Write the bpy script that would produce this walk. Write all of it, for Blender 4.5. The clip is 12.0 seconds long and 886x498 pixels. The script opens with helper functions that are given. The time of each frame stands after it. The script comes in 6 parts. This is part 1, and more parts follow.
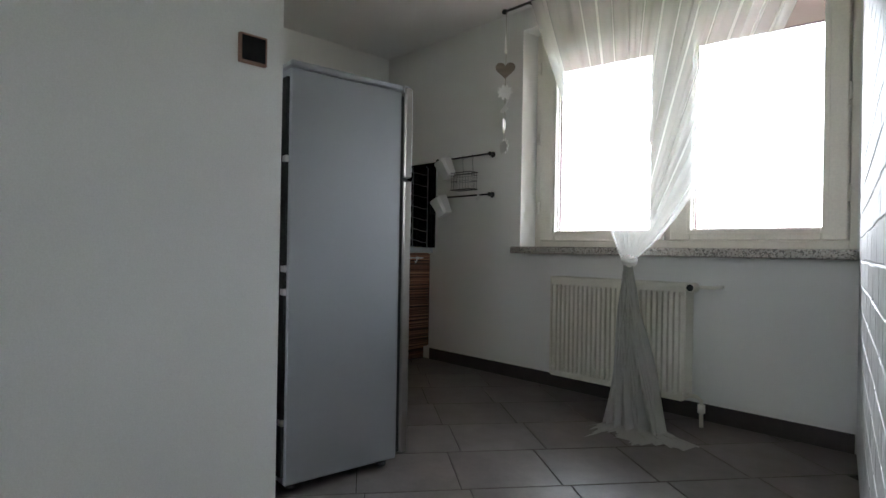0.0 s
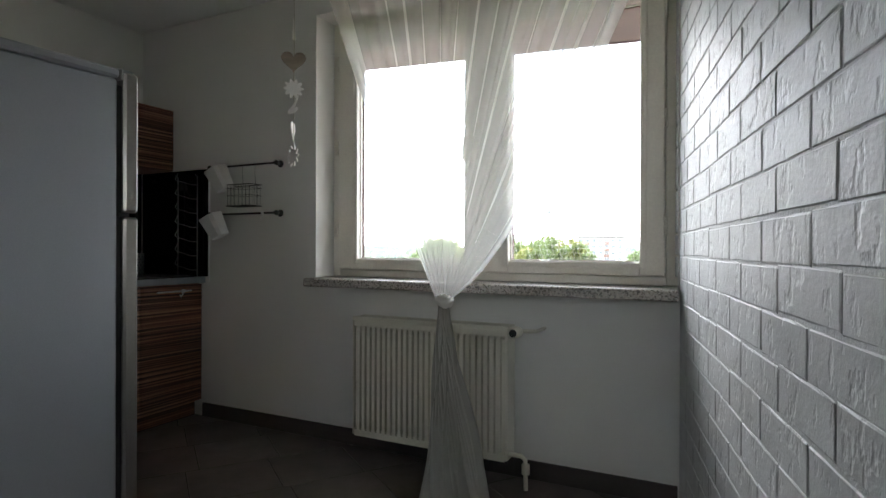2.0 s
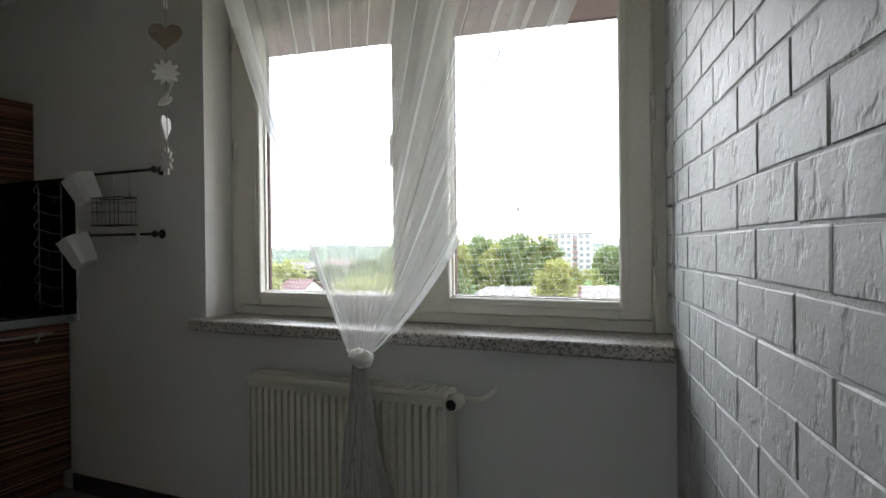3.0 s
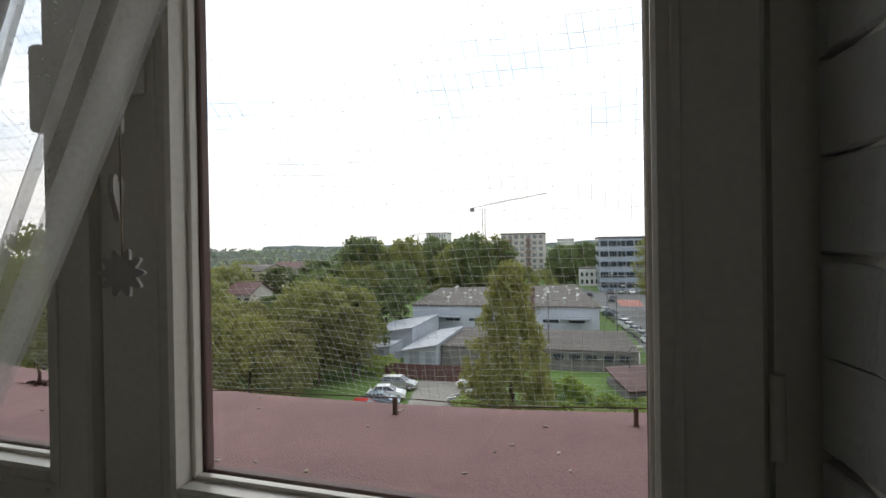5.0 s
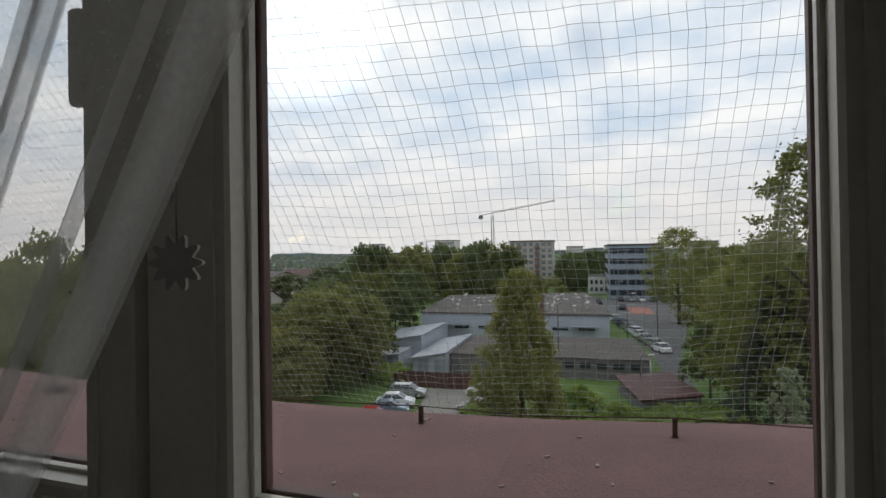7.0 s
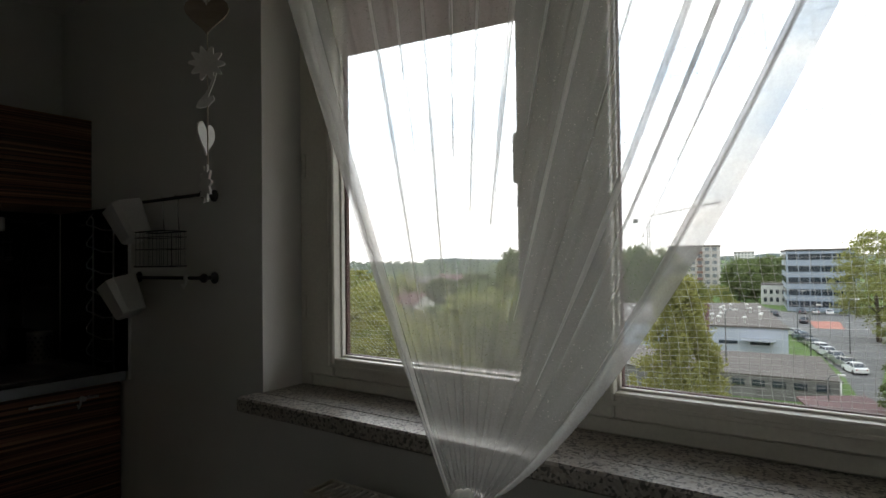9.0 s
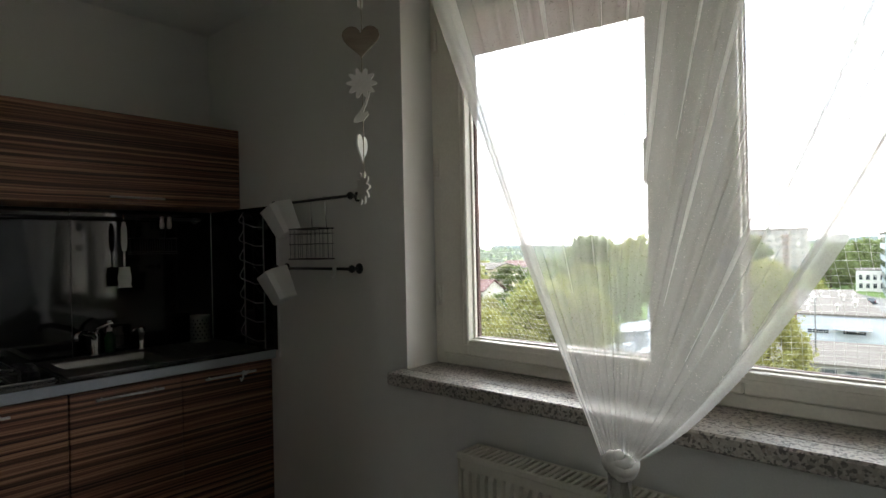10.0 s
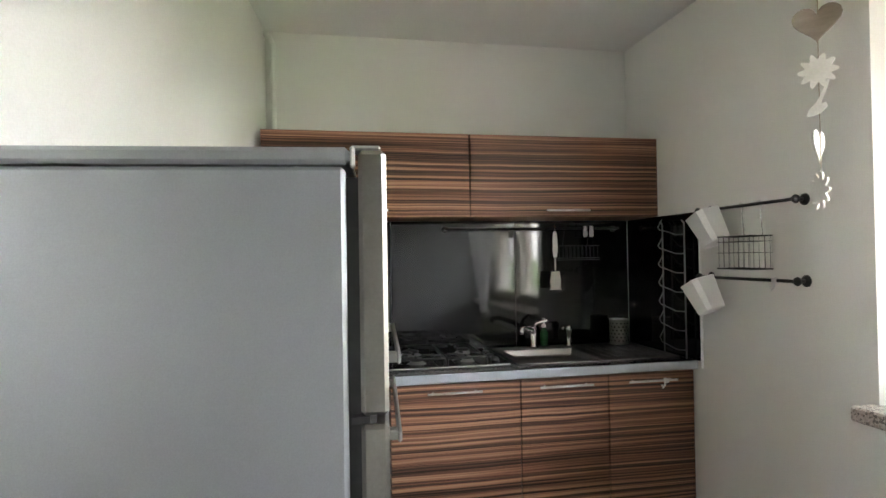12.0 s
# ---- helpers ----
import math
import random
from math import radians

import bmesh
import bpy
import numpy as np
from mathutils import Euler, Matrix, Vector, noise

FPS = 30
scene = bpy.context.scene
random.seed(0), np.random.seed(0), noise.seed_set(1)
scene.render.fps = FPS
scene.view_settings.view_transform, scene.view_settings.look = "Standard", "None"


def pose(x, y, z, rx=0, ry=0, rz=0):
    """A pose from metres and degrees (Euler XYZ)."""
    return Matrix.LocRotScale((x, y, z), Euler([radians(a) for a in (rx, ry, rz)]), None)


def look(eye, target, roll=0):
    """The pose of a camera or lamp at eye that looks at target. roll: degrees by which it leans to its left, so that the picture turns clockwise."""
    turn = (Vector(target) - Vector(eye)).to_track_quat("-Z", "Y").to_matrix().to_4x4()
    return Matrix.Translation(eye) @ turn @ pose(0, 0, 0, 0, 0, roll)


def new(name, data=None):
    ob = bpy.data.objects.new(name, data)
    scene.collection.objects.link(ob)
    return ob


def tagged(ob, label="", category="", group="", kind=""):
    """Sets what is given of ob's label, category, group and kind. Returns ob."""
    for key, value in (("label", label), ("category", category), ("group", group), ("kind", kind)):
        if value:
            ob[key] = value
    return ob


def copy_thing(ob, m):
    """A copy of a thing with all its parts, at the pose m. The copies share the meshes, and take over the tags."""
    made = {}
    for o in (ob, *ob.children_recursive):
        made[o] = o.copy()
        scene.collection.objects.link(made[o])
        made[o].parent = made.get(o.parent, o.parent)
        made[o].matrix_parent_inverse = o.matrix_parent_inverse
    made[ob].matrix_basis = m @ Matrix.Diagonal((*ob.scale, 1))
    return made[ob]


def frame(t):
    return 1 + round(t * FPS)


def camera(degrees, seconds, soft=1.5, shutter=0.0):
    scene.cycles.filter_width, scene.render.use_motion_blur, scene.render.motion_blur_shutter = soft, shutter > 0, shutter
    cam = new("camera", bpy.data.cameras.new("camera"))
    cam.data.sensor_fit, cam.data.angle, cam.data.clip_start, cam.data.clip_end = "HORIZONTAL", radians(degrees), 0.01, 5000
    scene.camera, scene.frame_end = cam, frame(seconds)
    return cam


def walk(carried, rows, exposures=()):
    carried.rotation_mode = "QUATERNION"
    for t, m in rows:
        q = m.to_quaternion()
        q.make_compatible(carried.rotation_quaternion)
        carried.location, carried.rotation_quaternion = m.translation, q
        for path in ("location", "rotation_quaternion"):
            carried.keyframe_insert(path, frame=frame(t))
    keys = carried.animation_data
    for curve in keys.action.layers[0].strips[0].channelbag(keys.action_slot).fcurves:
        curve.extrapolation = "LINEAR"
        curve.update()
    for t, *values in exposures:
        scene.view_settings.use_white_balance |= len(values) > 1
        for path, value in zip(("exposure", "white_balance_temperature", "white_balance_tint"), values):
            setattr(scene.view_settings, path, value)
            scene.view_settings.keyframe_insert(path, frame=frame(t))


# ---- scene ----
cam = camera(76.0, 12.0)
PATH = [
    (0, (3.868, -3.005, 0.855), (2.42, -1.626, 0.858), 1.0),
    (0.5, (3.757, -2.904, 0.883), (2.432, -1.406, 0.884), 0.8),
    (1, (3.676, -2.798, 0.937), (2.508, -1.174, 0.938), 0.7),
    (1.5, (3.589, -2.681, 0.999), (2.575, -0.957, 1.0), 0.5),
    (2, (3.506, -2.496, 1.051), (2.609, -0.708, 1.048), 0.2),
    (2.5, (3.442, -2.173, 1.132), (2.582, -0.368, 1.126), -0.2),
    (3, (3.377, -1.823, 1.183), (2.575, 0.009, 1.172), -0.6),
    (3.5, (3.339, -1.484, 1.218), (2.619, 0.382, 1.206), -1.1),
    (5.5, (3.095, -0.241, 1.326), (2.451, 1.653, 1.316), -1.0),
    (6, (3.069, -0.14, 1.316), (2.44, 1.759, 1.312), -1.1),
    (6.5, (3.048, -0.216, 1.307), (2.419, 1.683, 1.314), -1.0),
    (7, (3.012, -0.41, 1.293), (2.33, 1.47, 1.308), -0.9),
    (7.5, (2.993, -0.569, 1.317), (2.056, 1.198, 1.337), -1.3),
    (9.5, (2.96, -1.331, 1.294), (1.761, 0.269, 1.325), -0.8),
    (10, (2.937, -1.45, 1.32), (1.609, 0.045, 1.319), -1.2),
    (10.5, (2.899, -1.503, 1.336), (1.41, -0.168, 1.325), -1.5),
    (11, (2.858, -1.51, 1.367), (1.198, -0.394, 1.369), -1.4),
    (11.5, (2.855, -1.558, 1.364), (1.014, -0.777, 1.379), -1.3),
    (12, (2.899, -1.598, 1.353), (0.934, -1.225, 1.38), -0.9),
]
EXPOSURES = [(0.0, 4.45, 6100, 12), (1.0, 4.08, 6150, 12), (2.0, 3.85, 6250, 12), (2.7, 3.58, 6250, 12), (3.5, 2.85, 6300, 11), (5.5, 0.6, 6700, 12), (6.0, 0.25, 6600, 12), (6.5, 0.15, 6600, 12), (7.5, 0.5, 6600, 12), (9.5, 2.25, 6700, 10), (10.0, 3.1, 6700, 10), (10.5, 4.22, 6550, 11), (11.0, 4.85, 6600, 11), (11.5, 5.4, 6600, 11), (12.0, 5.7, 6600, 12)]
walk(cam, [(t, look(eye, target, roll)) for t, eye, target, roll in PATH], EXPOSURES)

# ---- daylight: a bright, broken overcast with the sun behind the clouds ----
SUN_ELEV, SUN_AZ = 22.0, -33.3  # degrees up, degrees from +y towards +x
GAP = Vector((-0.088, 0.940, 0.330)).normalized()  # towards the gap in the cloud
world = bpy.data.worlds.new("sky")
scene.world = world
world.use_nodes = True


def world_nodes():
    nt = world.node_tree
    N, L = nt.nodes, nt.links
    bg = N["Background"]
    sky = N.new("ShaderNodeTexSky")
    sky.sky_type = "NISHITA"
    sky.sun_disc = False
    sky.sun_elevation = radians(SUN_ELEV)
    sky.sun_rotation = radians(SUN_AZ)
    sky.air_density, sky.dust_density, sky.ozone_density = 1.0, 0.3, 2.0
    tc = N.new("ShaderNodeTexCoord")
    sep = N.new("ShaderNodeSeparateXYZ")
    L.new(tc.outputs["Generated"], sep.inputs[0])
    zz = N.new("ShaderNodeMath")
    zz.operation = "MAXIMUM"
    zz.inputs[1].default_value = 0.0
    L.new(sep.outputs["Z"], zz.inputs[0])
    za = N.new("ShaderNodeMath")
    za.operation = "ADD"
    za.inputs[1].default_value = 0.26
    L.new(zz.outputs[0], za.inputs[0])
    comb = N.new("ShaderNodeCombineXYZ")
    for a in "XY":
        dv = N.new("ShaderNodeMath")
        dv.operation = "DIVIDE"
        L.new(sep.outputs[a], dv.inputs[0])
        L.new(za.outputs[0], dv.inputs[1])
        L.new(dv.outputs[0], comb.inputs[a])
    n1 = N.new("ShaderNodeTexNoise")
    n1.inputs["Scale"].default_value = 1.9
    n1.inputs["Detail"].default_value = 7
    n1.inputs["Roughness"].default_value = 0.58
    n1.inputs["Distortion"].default_value = 0.4
    L.new(comb.outputs[0], n1.inputs["Vector"])
    ramp = N.new("ShaderNodeValToRGB")
    ramp.color_ramp.elements[0].position, ramp.color_ramp.elements[0].color = 0.22, (0, 0, 0, 1)
    ramp.color_ramp.elements[1].position, ramp.color_ramp.elements[1].color = 0.36, (1, 1, 1, 1)
    L.new(n1.outputs["Fac"], ramp.inputs[0])
    n2 = N.new("ShaderNodeTexNoise")
    n2.inputs["Scale"].default_value = 2.7
    n2.inputs["Detail"].default_value = 6
    L.new(comb.outputs[0], n2.inputs["Vector"])
    cloud = N.new("ShaderNodeValToRGB")
    cloud.color_ramp.elements[0].position, cloud.color_ramp.elements[0].color = 0.34, (6.2, 7.6, 9.4, 1)
    cloud.color_ramp.elements[1].position, cloud.color_ramp.elements[1].color = 0.62, (10.8, 11.0, 11.3, 1)
    L.new(n2.outputs["Fac"], cloud.inputs[0])
    # glow of the veiled sun in the cloud
    s = Vector((math.cos(radians(SUN_ELEV)) * math.sin(radians(SUN_AZ)), math.cos(radians(SUN_ELEV)) * math.cos(radians(SUN_AZ)), math.sin(radians(SUN_ELEV))))
    dot = N.new("ShaderNodeVectorMath")
    dot.operation = "DOT_PRODUCT"
    L.new(tc.outputs["Generated"], dot.inputs[0])
    dot.inputs[1].default_value = s
    glow = N.new("ShaderNodeMapRange")
    glow.interpolation_type = "SMOOTHERSTEP"
    for k, val in zip((1, 2, 3, 4), (0.987, 1.0, 1.0, 1.7)):
        glow.inputs[k].default_value = val
    L.new(dot.outputs["Value"], glow.inputs[0])
    mul = N.new("ShaderNodeVectorMath")
    mul.operation = "SCALE"
    # paler, warmer cloud low over the town
    low = N.new("ShaderNodeMapRange")
    low.interpolation_type = "SMOOTHSTEP"
    for k, val in zip((1, 2, 3, 4), (0.03, 0.26, 0.8, 0.0)):
        low.inputs[k].default_value = val
    L.new(sep.outputs["Z"], low.inputs[0])
    warm = N.new("ShaderNodeMix")
    warm.data_type = "RGBA"
    L.new(low.outputs[0], warm.inputs["Factor"])
    L.new(cloud.outputs[0], warm.inputs[6])
    warm.inputs[7].default_value = (8.6, 8.3, 8.2, 1)
    L.new(warm.outputs[2], mul.inputs[0])
    L.new(glow.outputs[0], mul.inputs["Scale"])
    mix = N.new("ShaderNodeMix")
    mix.data_type = "RGBA"
    # a ragged gap in the cloud where the blue shows
    gap = N.new("ShaderNodeVectorMath")
    gap.operation = "DOT_PRODUCT"
    L.new(tc.outputs["Generated"], gap.inputs[0])
    gap.inputs[1].default_value = GAP
    rag = N.new("ShaderNodeMath")
    rag.operation = "MULTIPLY_ADD"
    rag.inputs[1].default_value = 0.006
    L.new(n2.outputs["Fac"], rag.inputs[0])
    L.new(gap.outputs["Value"], rag.inputs[2])
    gm = N.new("ShaderNodeMapRange")
    gm.interpolation_type = "SMOOTHSTEP"
    for k, val in zip((1, 2, 3, 4), (1.0017, 1.0038, 1.0, 0.35)):
        gm.inputs[k].default_value = val
    L.new(rag.outputs[0], gm.inputs[0])
    both = N.new("ShaderNodeMath")
    both.operation = "MULTIPLY"
    L.new(ramp.outputs[0], both.inputs[0])
    L.new(gm.outputs[0], both.inputs[1])
    L.new(both.outputs[0], mix.inputs["Factor"])
    L.new(sky.outputs[0], mix.inputs[6])
    L.new(mul.outputs[0], mix.inputs[7])
    L.new(mix.outputs[2], bg.inputs["Color"])
    bg.inputs["Strength"].default_value = 0.085


world_nodes()
sun = new("sun", bpy.data.lights.new("sun", "SUN"))
sun.data.energy = 0.15
sun.data.angle = radians(20)
sun.data.color = (1.0, 0.95, 0.88)
sun.matrix_world = look((-40, 70, 42), (0, 0, 0))
sun.rotation_euler = Euler((radians(90 - SUN_ELEV), 0, radians(180 - SUN_AZ)))

# ---- materials ----
def material(name, rough=0.5, metal=0.0):
    m = bpy.data.materials.new(name)
    m.use_nodes = True
    b = m.node_tree.nodes["Principled BSDF"]
    b.inputs["Roughness"].default_value = rough
    b.inputs["Metallic"].default_value = metal
    return m, m.node_tree.nodes, m.node_tree.links, b


def coords(N, L, scale=(1, 1, 1), rot=(0, 0, 0), kind="Object"):
    tc = N.new("ShaderNodeTexCoord")
    mp = N.new("ShaderNodeMapping")
    mp.inputs["Scale"].default_value = scale
    mp.inputs["Rotation"].default_value = [radians(a) for a in rot]
    L.new(tc.outputs[kind], mp.inputs[0])
    return mp.outputs[0]


def noise_tex(N, L, vec, scale, detail=4, rough=0.55):
    n = N.new("ShaderNodeTexNoise")
    n.inputs["Scale"].default_value = scale
    n.inputs["Detail"].default_value = detail
    n.inputs["Roughness"].default_value = rough
    L.new(vec, n.inputs["Vector"])
    return n.outputs["Fac"]


def ramp(N, L, fac, stops):
    r = N.new("ShaderNodeValToRGB")
    e = r.color_ramp.elements
    while len(e) < len(stops):
        e.new(0.5)
    for el, (p, c) in zip(e, stops):
        el.position, el.color = p, (*c, 1)
    L.new(fac, r.inputs[0])
    return r.outputs[0]


def mixc(N, L, fac, a, b, mode="MIX"):
    m = N.new("ShaderNodeMix")
    m.data_type, m.blend_type = "RGBA", mode
    for s, v in ((0, fac), (6, a), (7, b)):
        if isinstance(v, (int, float)):
            m.inputs[s].default_value = v
        elif isinstance(v, tuple):
            m.inputs[s].default_value = (*v, 1)
        else:
            L.new(v, m.inputs[s])
    return m.outputs[2]


def bump(N, L, b, height, strength=0.2, dist=0.01):
    n = N.new("ShaderNodeBump")
    n.inputs["Strength"].default_value = strength
    n.inputs["Distance"].default_value = dist
    L.new(height, n.inputs["Height"])
    L.new(n.outputs[0], b.inputs["Normal"])


def mottled(name, c0, c1, scale=3.0, fine=60.0, rough=0.6, metal=0.0, bstr=0.1, bdist=0.002, spec=None, stretch=(1, 1, 1), rvar=0.1, grain=0.12):
    """A surface with broad blotches and fine grain."""
    m, N, L, b = material(name, rough, metal)
    v = coords(N, L, stretch)
    big = noise_tex(N, L, v, scale, 4)
    small = noise_tex(N, L, v, fine, 3)
    col = ramp(N, L, big, ((0.3, c0), (0.7, c1)))
    col = mixc(N, L, grain, col, ramp(N, L, small, ((0.3, tuple(x * 0.6 for x in c0)), (0.7, tuple(min(1, x * 1.25) for x in c1)))))
    L.new(col, b.inputs["Base Color"])
    rr = N.new("ShaderNodeMapRange")
    rr.inputs[3].default_value, rr.inputs[4].default_value = max(0.02, rough - rvar), min(1, rough + rvar)
    L.new(big, rr.inputs[0])
    L.new(rr.outputs[0], b.inputs["Roughness"])
    bump(N, L, b, small, bstr, bdist)
    if spec is not None:
        b.inputs["Specular IOR Level"].default_value = spec
    return m


PAINT = mottled("wall_paint", (0.80, 0.79, 0.75), (0.84, 0.83, 0.79), 1.3, 220, 0.75, bstr=0.25, bdist=0.001)
CEIL = mottled("ceiling_paint", (0.78, 0.77, 0.73), (0.83, 0.82, 0.79), 1.0, 180, 0.8, bstr=0.2, bdist=0.001)
WINPAINT = mottled("window_paint", (0.74, 0.705, 0.615), (0.80, 0.765, 0.675), 4, 90, 0.4, bstr=0.12, bdist=0.001)
WHITE = mottled("white_plastic", (0.76, 0.76, 0.74), (0.82, 0.82, 0.80), 5, 200, 0.35, bstr=0.02)
RADIATOR = mottled("radiator_enamel", (0.74, 0.71, 0.60), (0.78, 0.75, 0.65), 3, 150, 0.32, bstr=0.03)
SKIRT = mottled("skirting_tile", (0.045, 0.038, 0.035), (0.075, 0.064, 0.058), 4, 60, 0.45)
BLACK = mottled("black_iron", (0.012, 0.012, 0.013), (0.03, 0.03, 0.03), 20, 150, 0.5, bstr=0.1)
BLACKPL = mottled("black_rubber", (0.015, 0.015, 0.016), (0.03, 0.03, 0.032), 8, 100, 0.6)
CHROME = mottled("chrome", (0.62, 0.62, 0.62), (0.72, 0.72, 0.72), 9, 80, 0.16, 1.0, bstr=0.02, rvar=0.05)
STEEL = mottled("brushed_steel", (0.36, 0.35, 0.34), (0.43, 0.42, 0.41), 3, 160, 0.36, 1.0, bstr=0.05, stretch=(1, 1, 12))
FRIDGE = mottled("silver_lacquer", (0.43, 0.448, 0.475), (0.48, 0.498, 0.525), 1.5, 420, 0.36, 0.75, bstr=0.05, bdist=0.0005)
DARKTOP = mottled("dark_speckled_worktop", (0.022, 0.023, 0.026), (0.045, 0.047, 0.052), 14, 160, 0.22)
EDGEGREY = mottled("pale_blue_grey_edge", (0.30, 0.33, 0.37), (0.37, 0.40, 0.44), 8, 120, 0.4)
WORKTOP = mottled("grey_worktop", (0.20, 0.22, 0.25), (0.29, 0.31, 0.34), 14, 160, 0.38)
FRIDGEDOOR = mottled("fridge_door_steel", (0.29, 0.272, 0.248), (0.34, 0.322, 0.296), 2, 200, 0.30, 1.0, bstr=0.03, rvar=0.05)
SINKSTEEL = mottled("sink_steel", (0.20, 0.192, 0.18), (0.26, 0.25, 0.235), 4, 160, 0.40, 1.0, bstr=0.04, rvar=0.06)
GREYSEAL = mottled("door_gasket", (0.03, 0.03, 0.032), (0.05, 0.05, 0.05), 10, 90, 0.7)
PAPER = mottled("painted_wood_white", (0.74, 0.72, 0.68), (0.82, 0.80, 0.77), 9, 120, 0.6)
PLY = mottled("grey_brown_plywood", (0.24, 0.19, 0.15), (0.34, 0.28, 0.22), 8, 70, 0.65, stretch=(1, 1, 5))
COPPER = mottled("copper_frame", (0.30, 0.16, 0.11), (0.38, 0.21, 0.15), 20, 120, 0.45, 0.4)
ROOFFELT = mottled("red_roof_felt", (0.135, 0.070, 0.067), (0.265, 0.145, 0.132), 1.6, 85, 0.9, bstr=0.9, bdist=0.006, grain=0.45)
REDFRAME = mottled("oxblood_outer_frame", (0.10, 0.05, 0.045), (0.16, 0.085, 0.075), 6, 80, 0.6)
EAVE = mottled("brown_eave_board", (0.13, 0.10, 0.10), (0.19, 0.15, 0.15), 3, 60, 0.8)
NETM = mottled("net_cord", (0.52, 0.52, 0.50), (0.62, 0.62, 0.60), 40, 90, 0.8)
RUST = mottled("rusty_iron", (0.05, 0.028, 0.02), (0.10, 0.05, 0.032), 30, 120, 0.85)
RENDERW = mottled("outside_render", (0.36, 0.33, 0.30), (0.44, 0.41, 0.37), 1.0, 40, 0.9)
STRING = mottled("jute_string", (0.35, 0.30, 0.22), (0.42, 0.36, 0.27), 40, 200, 0.8)


def zebrano():
    """Dark laminate with level streaks of brown and ochre."""
    m, N, L, b = material("zebrano_laminate", 0.5)
    b.inputs["Specular IOR Level"].default_value = 0.3
    v = coords(N, L, (0.35, 0.35, 1.0), kind="Object")
    wob = noise_tex(N, L, v, 3.0, 3)
    vm = N.new("ShaderNodeVectorMath")
    vm.operation = "MULTIPLY_ADD"
    L.new(wob, vm.inputs[0])
    vm.inputs[1].default_value = (0, 0, 0.03)
    L.new(v, vm.inputs[2])
    mp = N.new("ShaderNodeMapping")
    mp.inputs["Scale"].default_value = (0.9, 0.9, 86)
    L.new(vm.outputs[0], mp.inputs[0])
    s1 = noise_tex(N, L, mp.outputs[0], 1.0, 5, 0.62)
    mp2 = N.new("ShaderNodeMapping")
    mp2.inputs["Scale"].default_value = (3, 3, 240)
    L.new(vm.outputs[0], mp2.inputs[0])
    s2 = noise_tex(N, L, mp2.outputs[0], 1.0, 3)
    col = ramp(N, L, s1, ((0.43, (0.016, 0.007, 0.006)), (0.485, (0.105, 0.041, 0.028)), (0.54, (0.30, 0.138, 0.085)), (0.61, (0.54, 0.305, 0.190))))
    col = mixc(N, L, 0.30, col, ramp(N, L, s2, ((0.38, (0.016, 0.008, 0.006)), (0.60, (0.33, 0.18, 0.105)))))
    L.new(col, b.inputs["Base Color"])
    bump(N, L, b, s2, 0.06, 0.001)
    return m


def black_gloss():
    m, N, L, b = material("black_gloss_panel", 0.07)
    v = coords(N, L)
    sm = noise_tex(N, L, v, 7, 5)
    L.new(ramp(N, L, sm, ((0.3, (0.006, 0.006, 0.007)), (0.75, (0.013, 0.013, 0.014)))), b.inputs["Base Color"])
    rr = N.new("ShaderNodeMapRange")
    rr.inputs[3].default_value, rr.inputs[4].default_value = 0.03, 0.10
    L.new(sm, rr.inputs[0])
    L.new(rr.outputs[0], b.inputs["Roughness"])
    bump(N, L, b, noise_tex(N, L, v, 2.0, 1), 0.03, 0.01)
    return m


def tile_mat():
    m, N, L, b = material("brown_floor_tile", 0.3)
    v = coords(N, L)
    oi = N.new("ShaderNodeObjectInfo")
    add = N.new("ShaderNodeVectorMath")
    add.operation = "MULTIPLY_ADD"
    L.new(oi.outputs["Random"], add.inputs[0])
    add.inputs[1].default_value = (9, 7, 5)
    L.new(v, add.inputs[2])
    big = noise_tex(N, L, add.outputs[0], 5, 6, 0.6)
    fine = noise_tex(N, L, add.outputs[0], 70, 3)
    col = ramp(N, L, big, ((0.3, (0.085, 0.070, 0.063)), (0.55, (0.14, 0.12, 0.108)), (0.75, (0.20, 0.175, 0.158))))
    col = mixc(N, L, 0.18, col, ramp(N, L, fine, ((0.3, (0.05, 0.04, 0.035)), (0.7, (0.22, 0.19, 0.17)))))
    hs = N.new("ShaderNodeHueSaturation")
    mr = N.new("ShaderNodeMapRange")
    mr.inputs[3].default_value, mr.inputs[4].default_value = 0.85, 1.12
    L.new(oi.outputs["Random"], mr.inputs[0])
    L.new(mr.outputs[0], hs.inputs["Value"])
    L.new(col, hs.inputs["Color"])
    L.new(hs.outputs[0], b.inputs["Base Color"])
    rr = N.new("ShaderNodeMapRange")
    rr.inputs[3].default_value, rr.inputs[4].default_value = 0.24, 0.42
    L.new(fine, rr.inputs[0])
    L.new(rr.outputs[0], b.inputs["Roughness"])
    bump(N, L, b, big, 0.12, 0.004)
    return m


